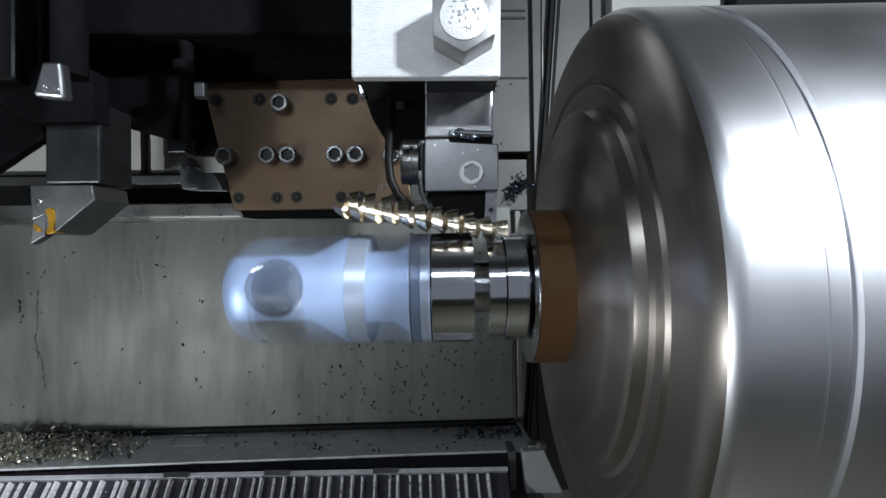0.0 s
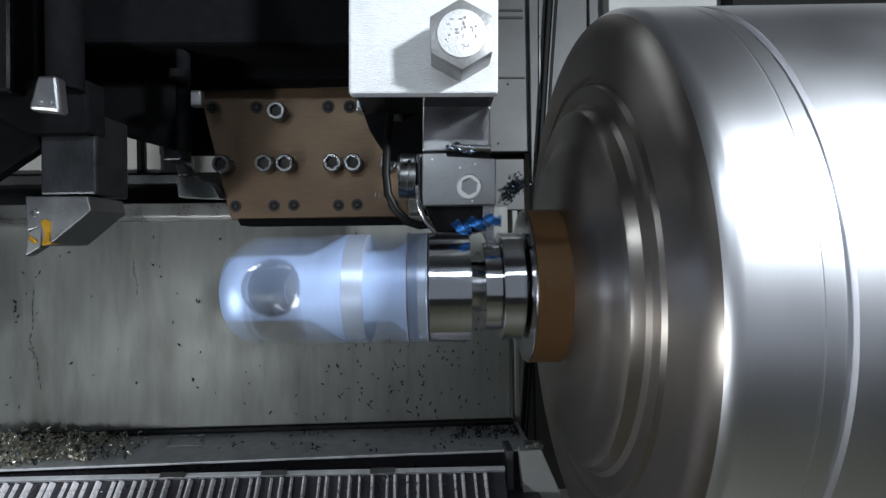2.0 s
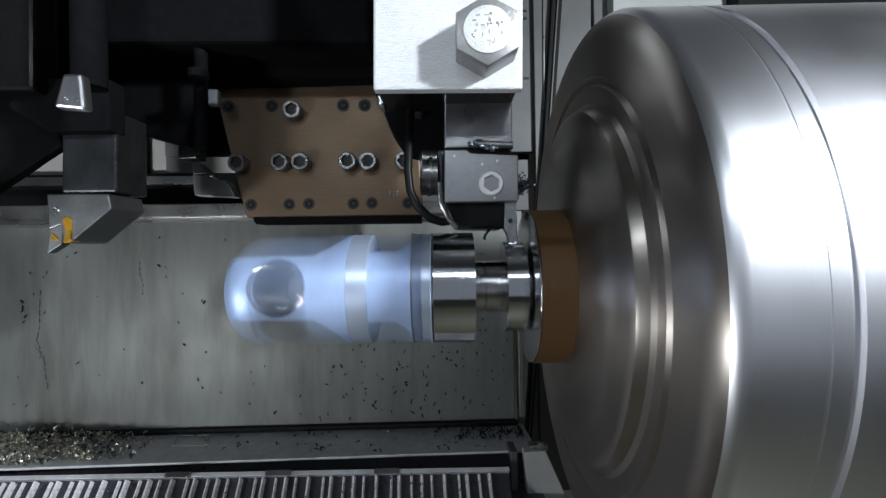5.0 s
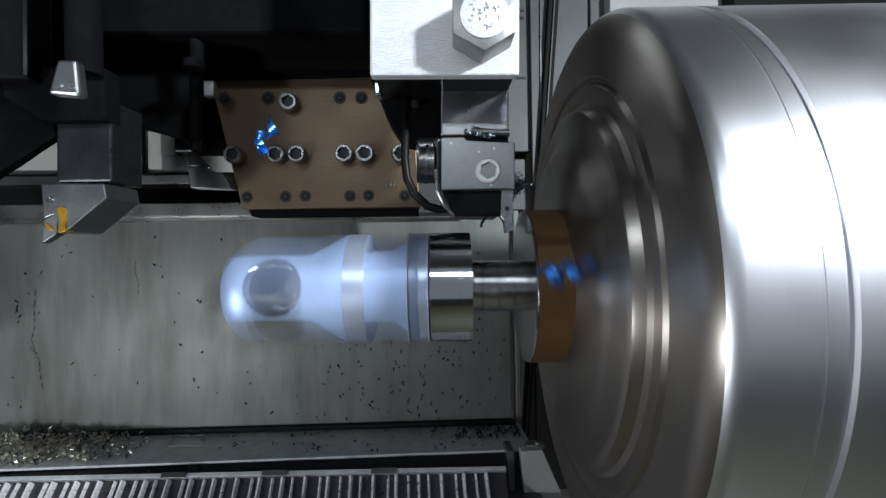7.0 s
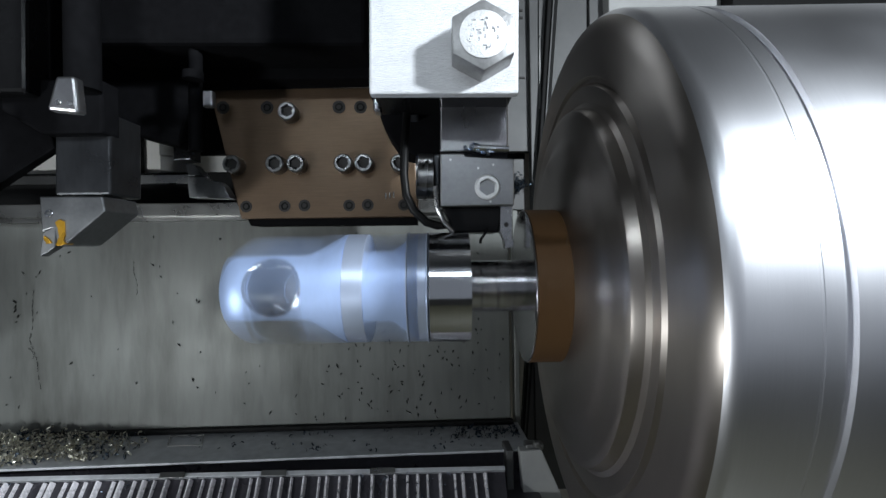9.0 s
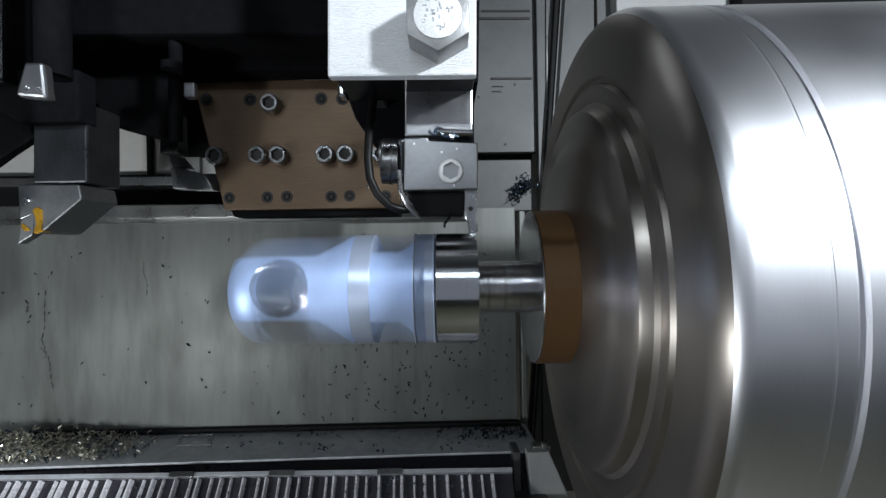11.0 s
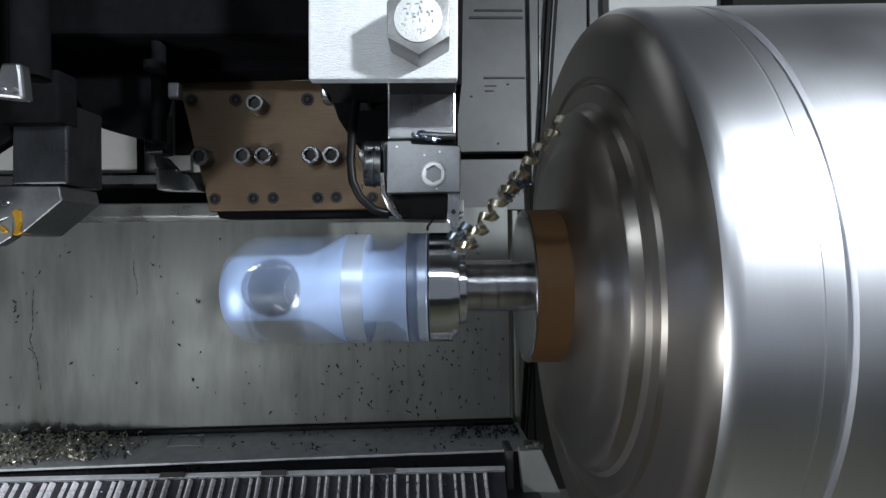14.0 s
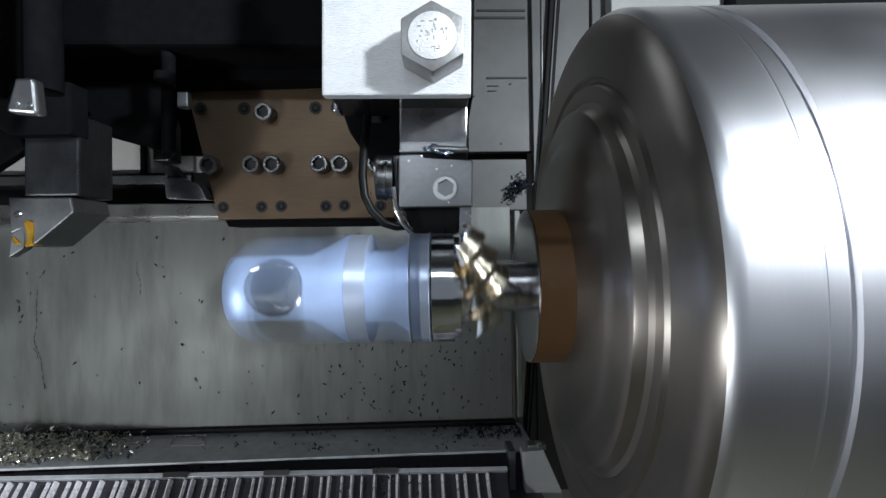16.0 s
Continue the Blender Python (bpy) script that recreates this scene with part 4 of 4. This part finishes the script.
def motions():
    walk(turret, [(0.0, carriage(831.5, 303.2)), (0.5, carriage(831.5, 308)), (1.0, carriage(831.5, 315.4)), (1.5, carriage(831.5, 323.1)), (2.0, carriage(831.5, 329.5)),
                  (2.5, carriage(832, 338.4)), (3.0, carriage(832.5, 347)), (3.1, carriage(833, 346)), (3.2, carriage(833, 327)), (3.3, carriage(839, 301)), (3.4, carriage(862, 299)),
                  (3.5, carriage(863.6, 300)), (4.0, carriage(863.6, 307.8)), (5.0, carriage(863.6, 323)), (6.0, carriage(863.6, 339)), (6.5, carriage(863.6, 346)), (6.7, carriage(863.6, 347)),
                  (6.8, carriage(863.6, 333)), (6.9, carriage(863.6, 303)), (7.0, carriage(863.6, 301.5)), (7.5, carriage(863.6, 306.2)), (8.0, carriage(863.6, 313.9)), (8.5, carriage(863.6, 322)),
                  (9.0, carriage(863.6, 330.8)), (9.5, carriage(863.6, 339)), (10.0, carriage(863.6, 346)), (10.1, carriage(863.6, 346)), (10.3, carriage(863.6, 301)), (10.6, carriage(787.1, 299)),
                  (11.0, carriage(787.1, 299.5)), (11.5, carriage(787.1, 306.2)), (12.0, carriage(787.1, 315)), (12.5, carriage(787.1, 323.1)), (13.0, carriage(787.1, 326.2)), (13.25, carriage(787.1, 326)),
                  (13.4, carriage(769.5, 299)), (13.5, carriage(769.5, 301)), (14.0, carriage(768.7, 306.2)), (14.5, carriage(771.8, 312.4)), (15.0, carriage(776.3, 318.5)), (15.5, carriage(780.9, 325.5)),
                  (16.0, carriage(785.5, 331))])
    # the spindle's beat: each half turn the piece lingers in one phase and sweeps through the rest
    spin = [(i / 30, pose(0, 0, 0, 86 + 180 * (i // 3) + (0, 86, 172)[i % 3], 0, 0)) for i in range(-3, 484)]
    walk(chuck, spin)
    walk(work, spin)
    for ring, t in STOCK:
        walk(ring, [(0.0, pose(0, 0, 0)), (t, pose(0, 0, 0)), (t + 1 / 30, pose(0.06, 0, 0)), (16.0, pose(0.06, 0, 0))])
    flight(chip_a, (0.0, at((-0.0092, -0.0150, 0.0291), -11)), (0.3, at((-0.0118, -0.0150, 0.0300), -11, 60)), (0.5, at((-0.0201, -0.0200, 0.0313), -10, 120)), (0.6, at((-0.0301, -0.0250, 0.0319), -9, 140)), (0.75, at((-0.0931, -0.0300, 0.0095), 5, 160)), (1.0, at((-0.1488, -0.0300, -0.0173), 22, 200)), (1.2, at((-0.2672, 0.0000, -0.0567), 30, 220)))
    flight(chip_b, (1.1, at((0.0244, -0.0060, 0.0196), -40)), (1.3, at((0.0038, -0.0150, 0.0313), -42, 70)), (1.5, at((-0.0032, -0.0200, 0.0354), -41, 110)), (1.7, at((-0.0454, -0.0300, 0.0456), -30, 160)), (2.0, at((-0.2731, 0.0000, 0.0254), 0, 220)))
    flight(chip_q, (0.75, at((0.0200, -0.0100, 0.0235), -20)), (0.9, at((0.0165, -0.0120, 0.0255), -22, 40)), (1.0, at((0.0140, -0.0120, 0.0262), -22, 60)), (1.1, at((0.0060, -0.0140, 0.0300), -30, 100)), (1.3, at((-0.1200, -0.0100, 0.0100), 20, 160)), (1.5, at((-0.2600, 0.0200, -0.0900), 30, 200)))
    flight(chip_r, (0.2, at((0.0180, -0.0100, 0.0260), 20)), (0.4, at((-0.0300, -0.0200, 0.0460), 20, 40)), (0.5, at((-0.0660, -0.0200, 0.0500), 12, 60)), (0.6, at((-0.1100, -0.0200, 0.0500), 5, 90)), (0.8, at((-0.2600, 0.0000, 0.0200), 0, 140)))
    flight(chip_s, (2.2, at((0.0200, -0.0150, 0.0230), 40)), (2.4, at((-0.0250, -0.0400, 0.0080), 60, 60)), (2.5, at((-0.0375, -0.0400, 0.0020), 70, 90)), (2.6, at((-0.0480, -0.0380, -0.0080), 80, 120)), (2.8, at((-0.0800, -0.0200, -0.0600), 80, 160)), (3.0, at((-0.1000, 0.0000, -0.1500), 80, 200)))
    flight(chip_t, (2.3, at((-0.0300, -0.0300, 0.0900), 88)), (2.4, at((-0.0420, -0.0300, 0.0820), 88)), (2.5, at((-0.0446, -0.0300, 0.0450), 88)), (2.6, at((-0.0452, -0.0300, 0.0020), 88)), (2.7, at((-0.0460, -0.0300, -0.0500), 88)), (2.9, at((-0.0470, 0.0000, -0.1500), 88)))
    flight(chip_u, (3.3, at((0.0180, -0.0200, 0.0300), 0)), (3.4, at((-0.0300, -0.0200, 0.0380), 0, 40)), (3.5, at((-0.0700, -0.0200, 0.0400), -3, 80)), (3.6, at((-0.1100, -0.0200, 0.0400), 0, 120)), (3.8, at((-0.2600, 0.0000, 0.0200), 0, 160)))
    flight(chip_v, (3.3, at((0.0200, -0.0200, 0.0270), 0)), (3.4, at((0.0000, -0.0200, 0.0330), 0, 60)), (3.5, at((-0.0270, -0.0200, 0.0355), 0, 100)), (3.6, at((-0.0700, -0.0200, 0.0300), 10, 140)), (3.8, at((-0.1500, 0.0000, -0.0200), 30, 180)), (4.0, at((-0.2500, 0.0300, -0.1400), 30, 220)))
    flight(chip_w, (3.2, at((0.0150, -0.0300, -0.0100), 60)), (3.4, at((-0.0330, -0.0300, -0.0520), 58, 40)), (3.5, at((-0.0490, -0.0300, -0.0640), 58, 60)), (3.6, at((-0.0600, -0.0250, -0.0850), 62, 80)), (3.8, at((-0.0800, 0.0000, -0.1800), 70, 120)))
    flight(chip_x, (6.2, at((0.0210, -0.0150, 0.0260), 30)), (6.4, at((0.0060, -0.0200, 0.0370), 40, 60)), (6.5, at((0.0000, -0.0200, 0.0400), 50, 90)), (6.6, at((-0.0100, -0.0200, 0.0430), 50, 120)), (6.9, at((-0.2400, 0.0000, 0.0600), 50, 170)))
    flight(chip_y, (6.2, at((0.0210, -0.0150, 0.0230), 60)), (6.4, at((0.0180, -0.0280, 0.0160), 70, 60)), (6.5, at((0.0176, -0.0300, 0.0100), 75, 90)), (6.6, at((0.0170, -0.0300, -0.0050), 80, 120)), (6.8, at((0.0150, -0.0200, -0.1100), 80, 170)))
    flight(chip_z, (6.2, at((0.0190, -0.0200, 0.0100), 80)), (6.4, at((0.0100, -0.0200, -0.0480), 80, 40)), (6.5, at((0.0060, -0.0200, -0.0700), 82, 60)), (6.6, at((0.0030, -0.0100, -0.0950), 82, 80)), (6.8, at((0.0000, 0.0200, -0.1900), 82, 120)),
           (12.6, at((0.0000, 0.0200, -0.1900), 72, 120)), (12.75, at((-0.0200, -0.0300, -0.0100), 72, 140)), (12.9, at((-0.0370, -0.0300, -0.0400), 72, 160)), (13.0, at((-0.0430, -0.0300, -0.0560), 72, 180)), (13.1, at((-0.0470, -0.0250, -0.0760), 72, 200)), (13.3, at((-0.0600, 0.0100, -0.1900), 72, 240)))
    flight(chip_aa, (11.2, at((0.0160, -0.0250, 0.0150), 84)), (11.4, at((0.0060, -0.0300, -0.0100), 84, 60)), (11.5, at((0.0030, -0.0300, -0.0160), 80, 90)), (11.6, at((0.0000, -0.0300, -0.0260), 76, 120)), (11.8, at((-0.0080, -0.0100, -0.1500), 76, 170)))
    flight(chip_ab, (11.2, at((0.0160, -0.0150, 0.0300), 40)), (11.4, at((-0.0550, -0.0200, 0.0620), 60, 60)), (11.5, at((-0.0790, -0.0200, 0.0720), 70, 90)), (11.6, at((-0.1030, -0.0200, 0.0800), 80, 120)), (11.9, at((-0.2500, 0.0000, 0.1000), 80, 170)))
    flight(chip_ac, (15.2, at((0.0120, -0.0130, 0.0200), 30)), (15.4, at((-0.0740, -0.0200, 0.0170), 60, 40)), (15.5, at((-0.0952, -0.0200, 0.0125), 75, 60)), (15.6, at((-0.1160, -0.0200, 0.0050), 85, 80)), (15.9, at((-0.2600, 0.0000, -0.0800), 90, 140)))
    flight(chip_c, (1.9, at((0.0164, -0.0100, 0.0228), 10)), (2.0, at((0.0137, -0.0150, 0.0254), 15)), (2.2, at((-0.0048, -0.0200, 0.0402), 40, 60)), (2.5, at((-0.0706, -0.0300, 0.0736), -18, 120)), (2.8, at((-0.1166, 0.0000, 0.0205), 20, 160)), (2.95, at((-0.1890, 0.0500, -0.0530), 42, 194)), (3.0, at((-0.1905, 0.0500, -0.0550), 45, 200)), (3.05, at((-0.1920, 0.0500, -0.0575), 47, 206)), (3.3, at((-0.2371, 0.0800, -0.1689), 60, 240)))
    flight(chip_d, (2.7, at((0.0202, -0.0100, 0.0182), 80)), (3.0, at((-0.0941, -0.0100, 0.0566), 75, 80)), (3.2, at((-0.1653, -0.0100, 0.0463), 60, 150)), (3.4, at((-0.2708, 0.0000, 0.0229), 40, 200)))
    flight(chip_e, (2.3, at((0.0146, -0.0130, 0.0268), 60)), (2.5, at((0.0146, -0.0130, 0.0282), 70, 40)), (2.8, at((0.0177, -0.0130, 0.0216), 80, 80)), (3.0, at((0.0348, -0.0420, 0.0033), -60, 120)), (3.2, at((0.0256, -0.0500, -0.0312), -80, 160)), (3.4, at((0.0204, -0.0400, -0.1114), -80, 200)))
    flight(chip_f, (3.2, at((0.0038, -0.0200, 0.0400), 0)), (3.35, at((-0.0399, -0.0500, 0.0548), 10, 40)), (3.5, at((-0.0946, -0.0750, 0.0746), 20, 80)), (3.6, at((-0.1211, -0.0800, 0.0773), 30, 110)), (3.8, at((-0.3570, 0.0000, 0.0556), 30, 140)),
           (12.2, at((-0.3570, 0.0000, 0.0556), 30, 140)), (12.35, at((-0.0048, -0.0200, 0.0402), 30, 140)), (12.5, at((-0.0399, -0.0250, 0.0506), 10, 180)), (12.6, at((-0.0615, -0.0300, 0.0622), 0, 210)), (12.8, at((-0.1801, -0.0300, 0.0784), 0, 250)), (13.0, at((-0.3570, 0.0000, 0.0556), 0, 280)))
    flight(chip_g, (3.8, at((0.0337, -0.0080, 0.0134), -32)), (4.0, at((-0.0107, -0.0150, 0.0315), -29, 80)), (4.2, at((-0.0019, -0.0150, 0.0256), -30, 150)), (4.5, at((-0.0308, -0.0200, 0.0406), -25, 220)), (4.8, at((-0.1191, -0.0300, 0.0468), 0, 290)), (5.1, at((-0.3095, 0.0000, 0.0115), 10, 340)))
    flight(chip_h, (6.1, at((0.0232, -0.0100, 0.0182), 0)), (6.3, at((-0.1000, 0.0000, 0.0100), 30, 60)), (6.45, at((-0.1445, 0.0200, -0.0050), 68, 112)), (6.5, at((-0.1455, 0.0200, -0.0069), 70, 120)), (6.55, at((-0.1470, 0.0200, -0.0095), 72, 128)), (6.7, at((-0.1963, 0.0400, -0.0732), 80, 170)), (6.9, at((-0.2330, 0.0500, -0.1638), 80, 200)))
    flight(chip_i, (6.2, at((0.0243, -0.0100, 0.0158), 20)), (6.5, at((0.0376, -0.0250, 0.0230), -55, 60)), (6.7, at((0.0253, -0.0200, 0.0245), 30, 100)), (7.0, at((0.0389, -0.0500, 0.0073), 10, 150)), (7.2, at((0.0374, -0.0600, -0.0283), -60, 200)), (7.4, at((0.0335, -0.0500, -0.1036), -80, 240)))
    flight(chip_l, (6.7, at((0.0221, -0.0100, 0.0250), 20)), (6.85, at((-0.0264, -0.0200, 0.0470), 40, 50)), (6.95, at((-0.0625, -0.0300, 0.0576), 53, 92)), (7.0, at((-0.0641, -0.0300, 0.0582), 55, 100)), (7.05, at((-0.0660, -0.0300, 0.0585), 57, 108)), (7.2, at((-0.1046, -0.0200, 0.0417), 70, 150)), (7.5, at((-0.1669, 0.0000, -0.1161), 80, 220)),
           (12.7, at((-0.1669, 0.0000, -0.1161), 80, 220)), (12.8, at((0.0054, -0.0500, 0.0016), 30, 220)), (13.0, at((-0.0219, -0.0500, -0.0109), 35, 280)), (13.2, at((-0.0363, -0.0500, -0.0628), 70, 330)), (13.4, at((-0.0455, -0.0400, -0.1296), 70, 360)))
    flight(chip_j, (11.2, at((0.0196, -0.0150, 0.0404), 66)), (11.4, at((0.0263, -0.0200, 0.0618), 66, 60)), (11.5, at((0.0260, -0.0220, 0.0626), 66, 90)), (11.6, at((-0.0272, -0.0400, 0.0533), 45, 120)), (11.7, at((-0.0817, -0.0500, 0.0373), 14, 150)), (12.0, at((-0.1348, -0.0100, 0.0898), -14, 200)), (12.2, at((-0.2239, -0.0100, 0.1067), -10, 240)), (12.4, at((-0.3563, 0.0000, 0.1038), 0, 280)))
    flight(chip_k, (11.2, at((0.0306, -0.0150, 0.0358), 45)), (11.5, at((0.0344, -0.0250, 0.0427), 47, 80)), (11.65, at((0.0330, -0.0300, 0.0300), 56, 120)), (11.8, at((0.0309, -0.0600, -0.0275), 70, 160)), (11.95, at((0.0322, -0.0700, -0.1187), 80, 200)))
    flight(chip_p, (13.7, at((0.0210, -0.0200, 0.0289), 50)), (14.0, at((0.0251, -0.0300, 0.0383), 52, 80)), (14.2, at((0.0217, -0.0300, 0.0179), 60, 130)), (14.3, at((0.0177, -0.0400, -0.0342), 85, 170)), (14.4, at((0.0141, -0.0400, -0.1402), 90, 200)))
    flight(chip_m, (14.3, at((0.0114, -0.0150, 0.0205), -84)), (14.42, at((0.0069, -0.0260, -0.0258), -88, 6)), (14.46, at((0.0061, -0.0280, -0.0564), -89, 9)), (14.5, at((0.0058, -0.0280, -0.0647), -89, 10)), (14.54, at((0.0056, -0.0280, -0.0751), -89, 11)), (14.65, at((0.0047, -0.0300, -0.1293), -90, 14)))
    flight(chip_o, (13.4, at((0.0072, -0.0100, 0.0207), 60)), (14.0, at((0.0078, -0.0130, 0.0229), 40, 60)), (14.5, at((0.0105, -0.0130, 0.0219), 10, 120)), (15.0, at((0.0077, -0.0130, 0.0215), 70, 180)), (15.5, at((0.0050, -0.0130, 0.0179), 50, 240)), (16.0, at((0.0070, -0.0130, 0.0170), 60, 300)))
    flight(chip_n, (15.6, at((0.0143, -0.0200, 0.0182), -40)), (15.8, at((0.0132, -0.0280, 0.0129), -60, 60)), (16.0, at((0.0139, -0.0300, 0.0037), -68, 100)))


motions()
